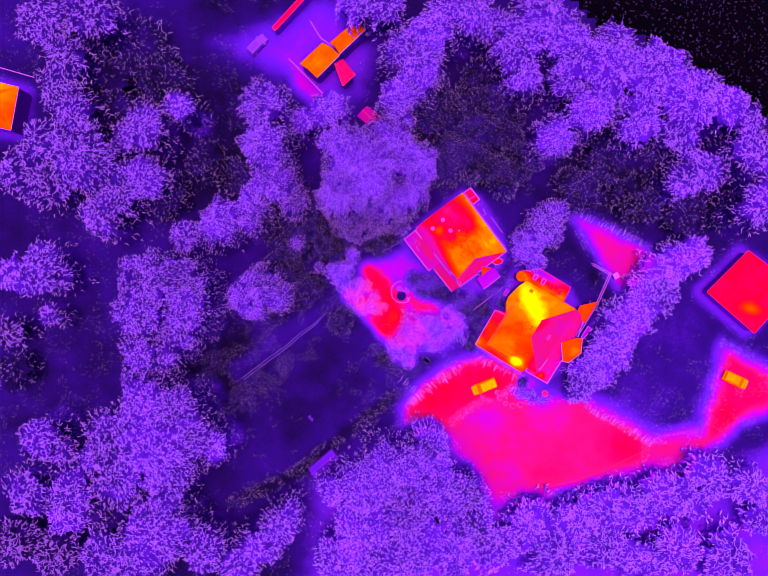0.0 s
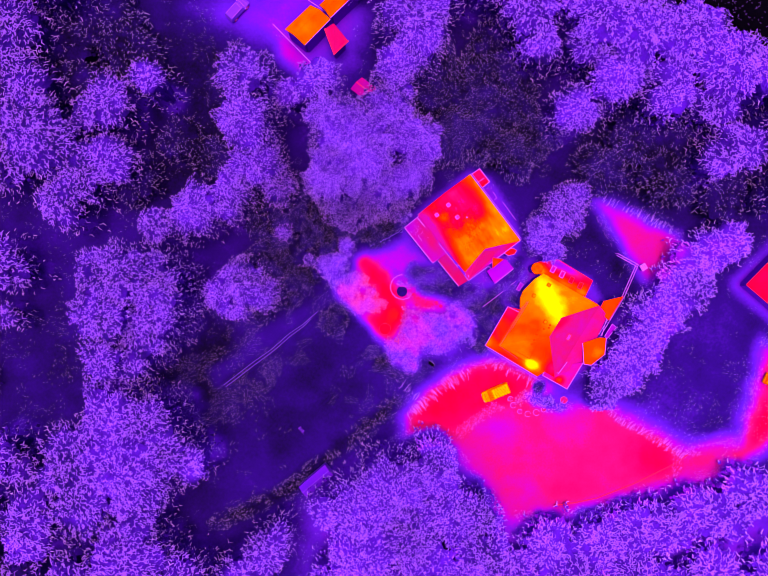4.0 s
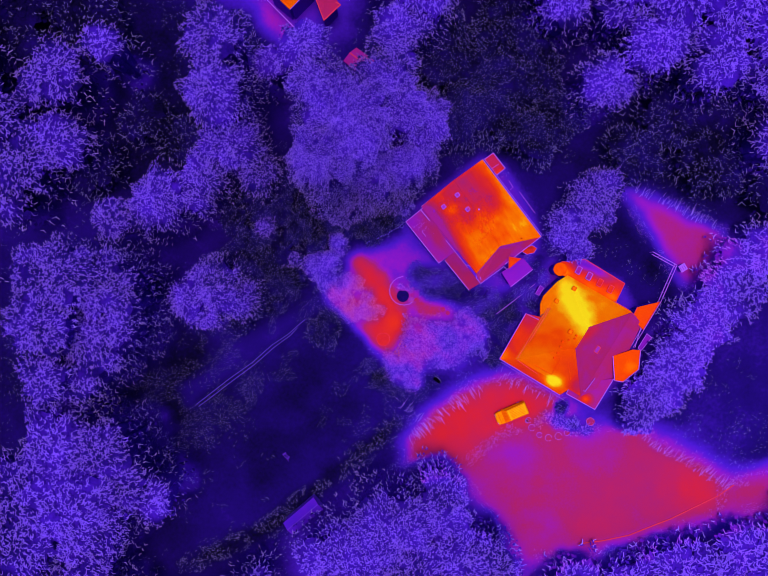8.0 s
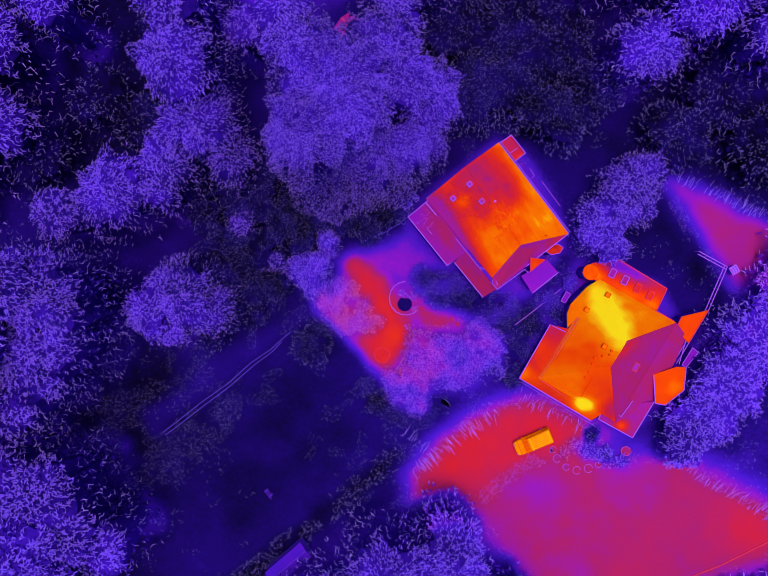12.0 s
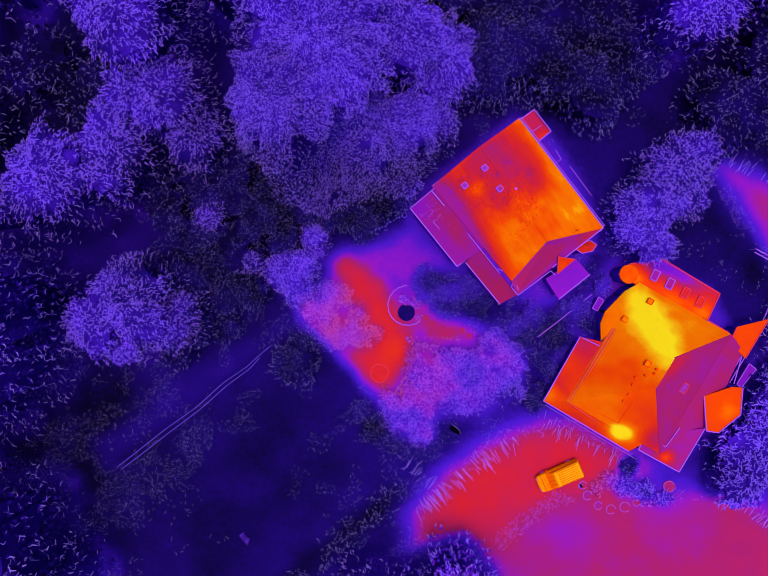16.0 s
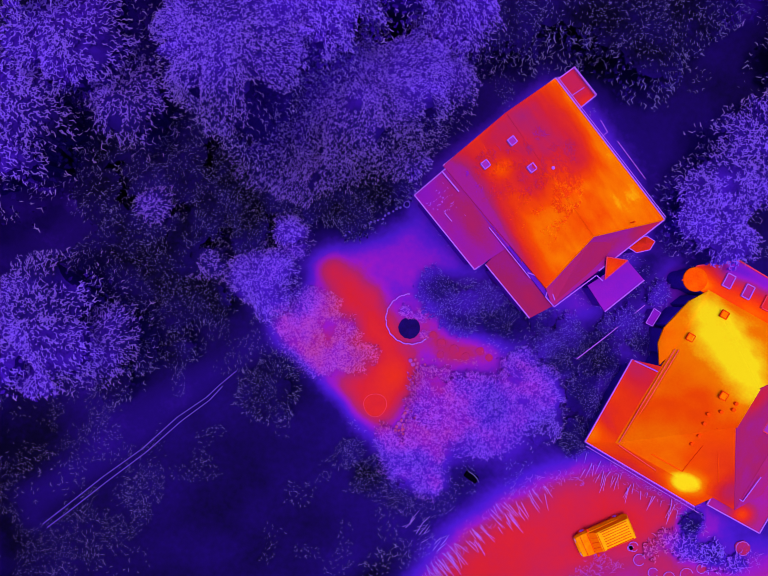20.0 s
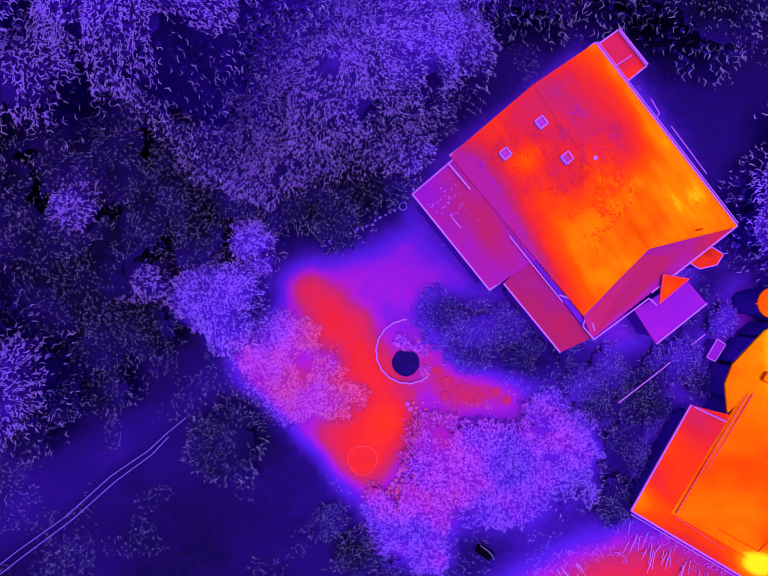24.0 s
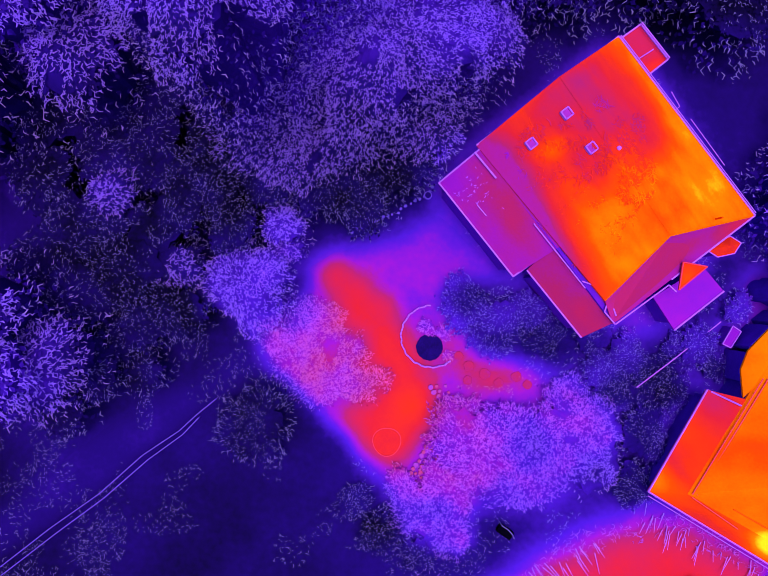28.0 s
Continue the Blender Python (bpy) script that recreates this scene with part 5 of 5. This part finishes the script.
# ---- vehicles ----
def car(x, y, turn, length, width, height, paint, roofing, glass, dark, label, ribs=6):
    ob = thing("car", x, y, 0.02, turn, label, "car")
    l, w, h = length / 2, width / 2, height
    bm = bmesh.new()
    rings = []
    for px, half, z0, z1 in ((-l, 0.86, 0.45, 0.8), (-l + 0.1, 0.96, 0.3, 0.98), (-l * 0.5, 1.0, 0.25, 1.0), (l * 0.3, 1.0, 0.25, 1.0), (l * 0.72, 0.97, 0.25, 0.92), (l - 0.14, 0.88, 0.3, 0.82), (l, 0.68, 0.42, 0.68)):
        q = w * half
        rings.append([bm.verts.new(p) for p in ((px, -q * 0.9, z0), (px, -q, (z0 + z1) / 2), (px, -q * 0.95, z1), (px, 0, z1 + 0.03), (px, q * 0.95, z1), (px, q, (z0 + z1) / 2), (px, q * 0.9, z0))])
    for a, b in zip(rings, rings[1:]):
        for k in range(7):
            bm.faces.new((a[k], a[(k + 1) % 7], b[(k + 1) % 7], b[k]))
    bm.faces.new(rings[0][::-1]), bm.faces.new(rings[-1])
    part("body", bm, paint, ob)

    def cabin(z0, z1, lo, hi, x0, x1):
        bm = bmesh.new()
        a = [bm.verts.new(p) for p in ((x0[0], -w * lo, z0), (x1[0], -w * lo * 0.95, z0), (x1[0], w * lo * 0.95, z0), (x0[0], w * lo, z0))]
        b = [bm.verts.new(p) for p in ((x0[1], -w * hi, z1), (x1[1], -w * hi * 0.95, z1), (x1[1], w * hi * 0.95, z1), (x0[1], w * hi, z1))]
        for k in range(4):
            bm.faces.new((a[k], a[(k + 1) % 4], b[(k + 1) % 4], b[k]))
        bm.faces.new(b), bm.faces.new(a[::-1])
        return bm
    part("glazed_cabin", cabin(0.98, h - 0.06, 0.94, 0.86, (-l + 0.08, -l + 0.2), (l * 0.52, l * 0.26)), glass, ob, "sloping glazed cabin sides")
    bm = cabin(h - 0.06, h, 0.87, 0.8, (-l + 0.18, -l + 0.26), (l * 0.27, l * 0.2))
    part("roof", bm, roofing, ob)
    for k in range(ribs):
        q = (k - (ribs - 1) / 2) * w * 1.3 / ribs
        part("roof_rib", bar(bmesh.new(), (-l + 0.4, q, h + 0.015), (l * 0.1, q, h + 0.015), 0.035, 0.03), dark, ob)
    for s in (-1, 1):
        part("roof_rail", bar(bmesh.new(), (-l + 0.35, s * w * 0.76, h + 0.04), (l * 0.14, s * w * 0.76, h + 0.04), 0.04), dark, ob)
        part("headlight", box(bmesh.new(), (l - 0.2, s * w * 0.6 - 0.16, 0.6), (l - 0.03, s * w * 0.6 + 0.16, 0.76), 0.02), PALE_TRIM, ob)
        part("mirror", box(bmesh.new(), (l * 0.42, s * (w + 0.1) - 0.12, 0.95), (l * 0.5, s * (w + 0.1) + 0.12, 1.1), 0.03), dark, ob)
        for px in (-l * 0.62, l * 0.62):
            wheel = new("wheel")
            wheel.parent = ob
            wheel.matrix_basis = pose(px, s * w * 0.88, 0.33, 90, 0, 0)
            part("tyre", disc(bmesh.new(), (0, 0, -0.1), 0.33, 0.2, 18), RUBBER, wheel)
            part("rim", disc(bmesh.new(), (0, 0, -0.115), 0.2, 0.23, 12), PALE_TRIM, wheel)
    for px, z in ((l * 0.24, h + 0.01), (l * 0.53, 1.0), (l * 0.78, 0.94)):
        part("panel_joint", bar(bmesh.new(), (px, -w * 0.84, z), (px, w * 0.84, z), 0.045, 0.05), dark, ob)
    for s in (-0.4, 0.0, 0.4):
        part("wiper_strip", bar(bmesh.new(), (l * 0.3, s * w, h - 0.1), (l * 0.5, s * w * 1.2, 1.06), 0.03, 0.03), dark, ob)
    return ob


car(17.87, -17.58, 203, 4.5, 1.86, 1.5, CAR_PAINT, CAR_ROOF, CAR_GLASS, CAR_DARK, "sun-heated estate car with roof ribs on the parking strip")
car(62.74, -16.41, -25, 4.5, 1.9, 1.5, CAR_PAINT, CAR_PAINT, CAR_GLASS, CAR_DARK, "sun-heated car on the east yard", 0)
car(-22.60, 43.37, 47, 4.1, 1.7, 1.5, CAR_COOL, CAR_COOL, CAR_COOL, PALE_TRIM, "cool pale car standing in the north yard", 0)


# ---- garden walls, railings, stones ----
def wall_run(name, pts, w, h, mat, label, category):
    ob = thing(name, 0, 0, 0, 0, label, category, kind="structure")
    for a, b in zip(pts, pts[1:]):
        part("wall_section", bar(bmesh.new(), (*a, h / 2), (*b, h / 2), w, h), mat, ob)
    return ob


COPING = surface("low wall coping", 0.34, pale=0.36)
wall_run("garden_wall", [(-10.37, -4.55), (-11.60, -5.55), (-12.67, -6.53), (-14.98, -8.05), (-17.75, -10.48), (-20.81, -12.60), (-23.88, -14.96), (-25.4, -16.1)], 0.06, 0.45, COPING, "thin pale coping of a low garden wall", "wall")
wall_run("garden_wall", [(-11.44, -5.70), (-12.46, -6.77), (-14.67, -8.35), (-17.44, -10.74), (-20.51, -12.97), (-23.42, -15.19), (-25.1, -16.4)], 0.06, 0.4, COPING, "second thin coping along the low garden wall", "wall")
wall_run("kerb", [(27.18, -35.81), (30.6, -35.4), (34.05, -34.7), (40.06, -32.39), (46.5, -29.3), (48.64, -27.85)], 0.14, 0.12, surface("warm kerb", 0.72, pale=0.1), "low kerb along the edge of the gravel forecourt", "kerb")
# Pale slatted bundle on the lawn, built in the form of a bench
bench = thing("slatted_bench", -13.0, -23.4, 0, -49, "small pale slatted bundle lying on the dark lawn", "bench")
for k in range(4):
    part("slat", box(bmesh.new(), (-0.65, -0.25 + 0.14 * k, 0.4), (0.65 - 0.12 * k, -0.21 + 0.14 * k, 0.44), 0.01), TIMBER, bench)
for px in (-0.55, 0.25):
    part("leg_frame", box(bmesh.new(), (px, -0.24, 0), (px + 0.08, 0.2, 0.4), 0.01), TIMBER, bench)


def railing(pts, h, label, gap=1.2, double=0.35):
    ob = thing("railing", 0, 0, 0, 0, label, "railing")
    for a, b in zip(pts, pts[1:]):
        a, b = Vector((*a, 0)), Vector((*b, 0))
        side = (b - a).cross(Vector((0, 0, 1))).normalized() * double
        for s in (0, 1):
            part("rail", bar(bmesh.new(), a + side * s + Vector((0, 0, h)), b + side * s + Vector((0, 0, h)), 0.09), PALE_TRIM, ob)
        n = max(1, int((b - a).length / gap))
        for k in range(n + 1):
            p = a.lerp(b, k / n)
            part("post", bar(bmesh.new(), p, p + Vector((0, 0, h)), 0.07), PALE_TRIM, ob)
    return ob


railing([(37.23, 4.37), (40.49, 2.55), (38.27, -2.44), (34.44, -8.63)], 1.2, "pale double railing with posts beside the large house")
gate = thing("gate_post", 41.27, 2.18, 0, 30, "square pale post where the railing turns", "post")
part("shaft", box(bmesh.new(), (-0.4, -0.4, 0), (0.4, 0.4, 1.25), 0.03), TIMBER, gate)
part("cap", box(bmesh.new(), (-0.5, -0.5, 1.25), (0.5, 0.5, 1.33), 0.03), PALE_TRIM, gate)
for k in range(3):
    part("cap_edge", bar(bmesh.new(), (-0.35 + 0.3 * k, -0.35, 1.35), (-0.35 + 0.3 * k, 0.35, 1.35), 0.05), TIMBER, gate)

# low timber fence between the houses
fence = thing("fence", 0, 0, 0, 0, "thin pale timber fence between the two houses", "fence")
pts = [(15.93, -3.91), (18.14, -2.26), (21.22, 0.15)]
for a, b in zip(pts, pts[1:]):
    part("rail", bar(bmesh.new(), (*a, 0.9), (*b, 0.9), 0.06), PALE_TRIM, fence)
    for k in range(5):
        p = Vector((*a, 0)).lerp(Vector((*b, 0)), k / 5)
        part("post", bar(bmesh.new(), p, p + Vector((0, 0, 0.9)), 0.06), TIMBER, fence)

# round bed with a dark middle inside a thin curved coping
rnd = random.Random(5)
ring = thing("round_planter", 3.10, -1.40, 0, 0, "round planted bed with a cool dark middle and thin coping", "planter")
part("soil", disc(bmesh.new(), (0, 0, 0), 0.84, 0.08, 40, 0.05, rnd), surface("dark cool fill", 0.2, grain=0.06), ring, "dark cool disc")
for k in range(30):
    a, b = radians(92 + k * 7.2), radians(92 + (k + 1) * 7.2)
    r0, r1 = 1.95 + 0.04 * math.sin(2.3 * k), 1.95 + 0.04 * math.sin(2.3 * (k + 1))
    part("coping_stone", bar(bmesh.new(), (0.15 + r0 * math.cos(a), 0.7 + r0 * math.sin(a), 0.15), (0.15 + r1 * math.cos(b - 0.015), 0.7 + r1 * math.sin(b - 0.015), 0.15), 0.09, 0.3), PALE_TRIM, ring)
# flat stones of the side walk
walk_stones = thing("stepping_stones", 0, 0, 0, 0, "irregular flat stones laid in the warm side walk", "paving stones")
for x, y, r in ((4.95, -1.95, 0.3), (5.6, -2.6, 0.34), (5.5, -3.5, 0.3), (6.6, -3.1, 0.36), (7.5, -3.7, 0.32), (8.6, -3.3, 0.34), (9.3, -3.8, 0.3)):
    slab = part("slab", disc(bmesh.new(), (x, y, 0.0), r, 0.05, 11, 0.2, rnd), surface("side walk slab", 0.6, grain=0.04) if not walk_stones.children else walk_stones.children[0].data.materials[0], walk_stones)
# row of stones and pots along the lawn behind the terrace
row = thing("stone_row", 0, 0, 0, 0, "curved row of small pale stones beside the lawn", "stone row")
pts = [(-1.88, 5.9), (-0.9, 6.25), (0.77, 6.97), (2.17, 7.74), (3.11, 8.33), (3.4, 9.0)]
for a, b in zip(pts, pts[1:]):
    a, b = Vector((*a, 0)), Vector((*b, 0))
    n = int((b - a).length / 0.3)
    for k in range(n):
        p = a.lerp(b, k / n)
        part("stone", disc(bmesh.new(), (p.x + 0.16 * rnd.random(), p.y + 0.2 * rnd.random(), 0.0), 0.07 + 0.07 * rnd.random(), 0.12, 7, 0.4, rnd), COOL_STONE, row)
pot = thing("plant_pot", 3.05, 8.2, 0, 0, "round pale plant pot at the house corner", "plant pot")
part("body", disc(bmesh.new(), (0, 0, 0), 0.26, 0.4, 18), COOL_STONE, pot)
part("soil", disc(bmesh.new(), (0, 0, 0.38), 0.19, 0.03, 16), surface("dry soil", 0.25, grain=0.06), pot)
# stone edging of the terrace
edge = thing("stone_edging", 0, 0, 0, 0, "row of rounded stones along the terrace edge", "stone edging")
pts = [(3.12, -3.93), (3.83, -4.86), (3.56, -6.71), (2.16, -8.85), (1.22, -10.23)]
for a, b in zip(pts, pts[1:]):
    a, b = Vector((*a, 0)), Vector((*b, 0))
    n = int((b - a).length / 0.3)
    for k in range(n):
        p = a.lerp(b, k / n)
        part("stone", disc(bmesh.new(), (p.x + 0.1 * rnd.random(), p.y + 0.1 * rnd.random(), 0.0), 0.13 + 0.05 * rnd.random(), 0.16, 7, 0.4, rnd), STONE, edge)
        part("stone", disc(bmesh.new(), (p.x + 0.35 + 0.2 * rnd.random(), p.y + 0.2 * rnd.random() - 0.1, 0.0), 0.1 + 0.08 * rnd.random(), 0.14, 7, 0.4, rnd), STONE, edge)
        part("stone", disc(bmesh.new(), (p.x + 0.75 + 0.3 * rnd.random(), p.y + 0.2 * rnd.random() - 0.1, 0.0), 0.09 + 0.09 * rnd.random(), 0.14, 7, 0.4, rnd), STONE, edge)

# round inset in the paving
pit = thing("paving_circle", 0.37, -7.36, 0, 0, "flat round slab with a thin rim in the terrace paving", "paving circle")
part("slab", disc(bmesh.new(), (0, 0, 0.03), 0.87, 0.05, 40), surface("warm slab", 0.715, grain=0.03), pit)
bm = bmesh.new()
for k in range(40):
    a, b = k * math.pi / 20, (k + 1) * math.pi / 20
    r0, r1 = 0.89 + 0.03 * math.sin(3 * a), 0.89 + 0.03 * math.sin(3 * b)
    bar(bm, (r0 * math.cos(a), r0 * math.sin(a), 0.06), (r1 * math.cos(b), r1 * math.sin(b), 0.06), 0.045)
part("rim", bm, WARM_TRIM, pit, "pale rim")

# bent metal arch over a black box, whose tone paints in the reflected cold sky
arch = thing("metal_arch", 7.84, -12.84, 0, -35, "short curved bare-metal rail, cold and black", "rail")
bm = bmesh.new()
tube(bm, [(-0.55, 0.12, 0.05), (-0.5, 0.12, 0.9), (-0.1, 0.16, 1.0), (0.3, 0.06, 0.95), (0.55, -0.1, 0.9), (0.6, -0.12, 0.05)], 0.035, 0.035, 8)
part("rail", bm, COLD_PALE, arch)
part("shadow_board", box(bmesh.new(), (-0.5, -0.45, 0.05), (0.55, 0.1, 0.5), 0.08), COLD, arch, "black box, its tone standing in for mirrored cold sky")

# stepping stones and pots beside the parked car
group = "stones by the parking strip"
BEDSTONE = surface("warm bed stone", 0.575, grain=0.05, spread=0.05)
for x, y, r in ((20.34, -18.69, 0.42), (20.79, -19.71, 0.5), (21.84, -20.74, 0.42), (23.08, -21.13, 0.5), (24.46, -20.92, 0.55), (20.11, -18.78, 0.25), (28.88, -18.96, 0.6), (25.62, -20.48, 0.4)):
    ob = thing("stone", x, y, 0, 40 * rnd.random(), "flat rounded garden stone beside the parking strip", "stone", group)
    part("slab", disc(bmesh.new(), (0, 0, 0), r, 0.07, 13, 0.25, rnd), BEDSTONE, ob)
    # Pale rim added to copy the outline overlaid on each stone
    bm = bmesh.new()
    for k in range(9):
        a, b = k * 0.6, (k + 1) * 0.6
        bar(bm, (r * 0.92 * math.cos(a), r * 0.92 * math.sin(a), 0.09), (r * 0.92 * math.cos(b), r * 0.92 * math.sin(b), 0.09), 0.05)
    part("rim", bm, PALE_TRIM, ob, "pale rim copying the stone's overlaid outline")

# ---- grass ----
def grass(name, count, region, where, length, warm_add, pale_mat, label, seed):
    rng = np.random.default_rng(seed)
    x0, x1, y0, y1 = region
    p = np.stack((rng.uniform(x0, x1, count), rng.uniform(y0, y1, count), np.zeros(count)), -1)
    p = p[where(p[:, 0], p[:, 1])]
    p[:, 2] = 0.06
    nrm = np.tile((0.0, 0.0, 1.0), (len(p), 1))
    v, f = ribbons(rng, p, nrm, length, length * 0.2)
    w = np.repeat(field_at(p[:, 0], p[:, 1]), 6) + warm_add
    return tagged(mesh(name, v, f, pale_mat, warmth=np.clip(w, 0.02, 0.8)), label, "grass", kind="stuff")


def rough(x, y):
    free = np.maximum.reduce([inside(x, y, p) for p in (DRIVE, FORECOURT, COURT, TERRACE, SIDELAWN, LAKE)])
    return (free < -0.3) & (wave(x, y, 9, 2) * 0.6 + wave(x, y, 3, 3) * 0.4 > 0.46)


def near(x, y):
    return rough(x, y) & (np.hypot(x, y - 1) < 27) & (wave(x, y, 1.6, 4) > 0.62)


# Pale tufts also copy the bright specks overlaid on the grass
grass("grass_tufts", 40000, (-70, 70, -52, 52), lambda x, y: rough(x, y) & (np.hypot(x, y - 1) >= 27) & (wave(x, y, 1.9, 4) > 0.45), 0.24, 0.03, OVERLAY_COOL, "scattered pale tufts of rough grass", 21)
grass("grass_tufts", 42000, (-28, 28, -27, 28), near, 0.15, 0.04, OVERLAY_COOL, "scattered fine pale tufts of grass", 22)

# Overlaid pale specks on the dark wood, built as tiny slivers
grass("brush", 16000, (-36, -13, -23, 4), lambda x, y: (inside(x, y, WALKWAY) < -0.4) & (inside(x, y, DARKWOOD) > -5) & (wave(x, y, 2.2, 4) * 0.6 + wave(x, y, 0.7, 3) * 0.4 > 0.5), 0.13, 0.02, OVERLAY_COOL, "fine pale overlaid specks over dark brushwood", 23)


def edge_blades(name, poly, count, reach, length, seed, label):
    """Fine grass that leans out over a paved edge."""
    rng = np.random.default_rng(seed)
    px, py = [p[0] for p in poly], [p[1] for p in poly]
    x, y = rng.uniform(min(px) - 1, max(px) + 1, count), rng.uniform(min(py) - 1, max(py) + 1, count)
    d = inside(x, y, poly)
    keep = (d > -reach) & (d < reach * 0.6) & (wave(x, y, 1.3, 3) > 0.4)
    p = np.stack((x[keep], y[keep], np.full(keep.sum(), 0.1)), -1)
    v, f = ribbons(rng, p, np.tile((0.0, 0.0, 1.0), (len(p), 1)), length, length * 0.1)
    w = np.repeat(field_at(p[:, 0], p[:, 1]), 6)
    return tagged(mesh(name, v, f, OVERLAY_WARM, warmth=np.clip(w, 0.02, 0.55)), label, "grass", kind="stuff")


for poly, count, seed in ((DRIVE, 4000, 31), (FORECOURT, 9000, 32), (COURT, 3000, 33), (EASTYARD, 9000, 34)):
    edge_blades("edge_grass", poly, count, 0.9, 0.34, seed, "fine grass leaning over the paved edge")


def spikes(a, b, count, length, seed):
    """Long stems that stand out square from an edge."""
    rng = np.random.default_rng(seed)
    a, b = np.array(a), np.array(b)
    d = (b - a) / np.linalg.norm(b - a)
    out = np.array((-d[1], d[0]))
    p = a + (b - a) * rng.random((count, 1)) + out * rng.normal(size=(count, 1)) * 0.3
    l = length * (0.4 + rng.random((count, 1)))
    q = p + out * l + d * rng.normal(size=(count, 1)) * 0.15
    w = 0.03
    v = np.stack([np.concatenate((c + s * d * w, np.full((count, 1), z)), 1) for c, s, z in ((p, -1, 0.1), (p, 1, 0.1), (q, 0.4, 0.5), (q, -0.4, 0.5))], 1).reshape(-1, 3)
    heat = np.clip(field_at(v[:, 0], v[:, 1]) - 0.04, 0.3, 0.52)
    return tagged(mesh("tall_grass", v, np.arange(4 * count).reshape(-1, 4), OVERLAY_EDGE, warmth=heat), "tall stiff grass stems along the parking strip", "grass", kind="stuff")


spikes((14.12, -13.56), (3.68, -20.93), 55, 0.9, 41)
spikes((10.66, -14.67), (4.26, -20.36), 30, 1.2, 42)
spikes((2.01, -15.72), (5.43, -18.64), 24, 0.9, 43)
spikes((35.71, -21.28), (48.02, -28.32), 80, 0.9, 44)
spikes((34.83, 13.02), (46.26, 7.74), 60, 0.8, 45)
spikes((23.88, -15.97), (16.44, -11.85), 36, 0.9, 46)

# hedge specks: a low ragged hedge bottom across the lawn
px, py = [p[0] for p in HEDGELINE], [p[1] for p in HEDGELINE]
grass("hedge_tufts", 9000, (min(px), max(px), min(py), max(py)), lambda x, y: (inside(x, y, HEDGELINE) > -0.3) & (wave(x, y, 1.2, 2) > 0.4), 0.26, 0.02, OVERLAY_COOL, "low ragged dark hedge tufts across the lawn", 51)

# ripples on the lake, as pale slivers that paint in their glints
rng = np.random.default_rng(8)
p = np.stack((rng.uniform(20, 95, 5200), rng.uniform(20, 75, 5200), np.full(5200, 0.05)), -1)
p = p[(inside(p[:, 0], p[:, 1], LAKE) > 1.0)]
v, f = blades(rng, p, np.tile((0.0, 0.0, 1.0), (len(p), 1)), 0.4, 0.16, 0.2)
tagged(mesh("ripples", v, f, GLINT), "small pale slivers painting wave glints on the water", "ripple", kind="stuff")

# moss and tile texture on the gabled house, in darker and lighter streaks down and along the slopes
rng = np.random.default_rng(12)
n = 9000
u, q = rng.random(n), rng.random(n) * 1.94
east = q > 1
q = np.where(east, 2 - q, q)
lo = np.where(east[:, None], np.array(HN)[None] * (1 - u[:, None]) + np.array(HE)[None] * u[:, None], np.array(HW)[None] * (1 - u[:, None]) + np.array((12.55, 1.55))[None] * u[:, None])
hi = np.array(RIDGE_N)[None, :2] * (1 - u[:, None]) + np.array(RIDGE_S)[None, :2] * u[:, None]
p = lo * (1 - q[:, None]) + hi * q[:, None]
x, y = p[:, 0], p[:, 1]
amount = np.exp(-((x - 9.0) ** 2 + (y - 9.6) ** 2) / 4.5) + 0.8 * np.exp(-((x - 11.0) ** 2 + (y - 4.6) ** 2) / 6) + 0.7 * np.exp(-((x - 13.2) ** 2 + (y - 8.2) ** 2) / 5) + 0.35 * np.exp(-((x - 13.4) ** 2 + (y - 11.5) ** 2) / 8)
keep = (wave(x, y, 0.8, 2) * 0.7 + 0.12 < amount) & (wave(x, y, 0.45, 1) > 0.5)
p, q, x, y = p[keep], q[keep], x[keep], y[keep]
p = np.concatenate((p, (5.2 + 2.6 * q + 0.03)[:, None]), 1)
lean = np.stack((np.full(len(p), -0.57), np.full(len(p), 0.82), np.zeros(len(p))), -1) * 1.6
vv, ff = ribbons(rng, p, np.tile((0.0, 0.0, 1.0), (len(p), 1)), 0.36, 0.06, lean)
heat = np.where(rng.random(len(p)) < 0.6, warm_b(x, y) - 0.06, warm_b(x, y) + 0.025)
tagged(mesh("moss", vv, ff, ROOFING, warmth=np.repeat(heat, 6)), "darker and lighter streaks of moss on the roof tiles", "moss", kind="stuff")
specks = np.stack((rng.uniform(3.8, 8.5, 220), rng.uniform(5.0, 9.6, 220)), -1)
specks = specks[(wave(specks[:, 0], specks[:, 1], 0.9, 3) > 0.55) & (inside(specks[:, 0], specks[:, 1], [(5.6, 9.6), (3.7, 8.5), (6.0, 5.6), (7.6, 7.0)]) > 0.1)]
rise = 3.2 + 1.9 * np.clip(((specks[:, 0] - 3.5) * 0.79 + (specks[:, 1] - 8.53) * 0.61) / 2.9, 0, 1)
vv, ff = ribbons(rng, np.concatenate((specks, rise[:, None] + 0.12), 1), np.tile((0.0, 0.0, 1.0), (len(specks), 1)), 0.14, 0.05)
tagged(mesh("moss", vv, ff, OVERLAY_WARM, warmth=np.full(len(vv), 0.5)), "pale moss specks on the lower roof", "moss", kind="stuff")
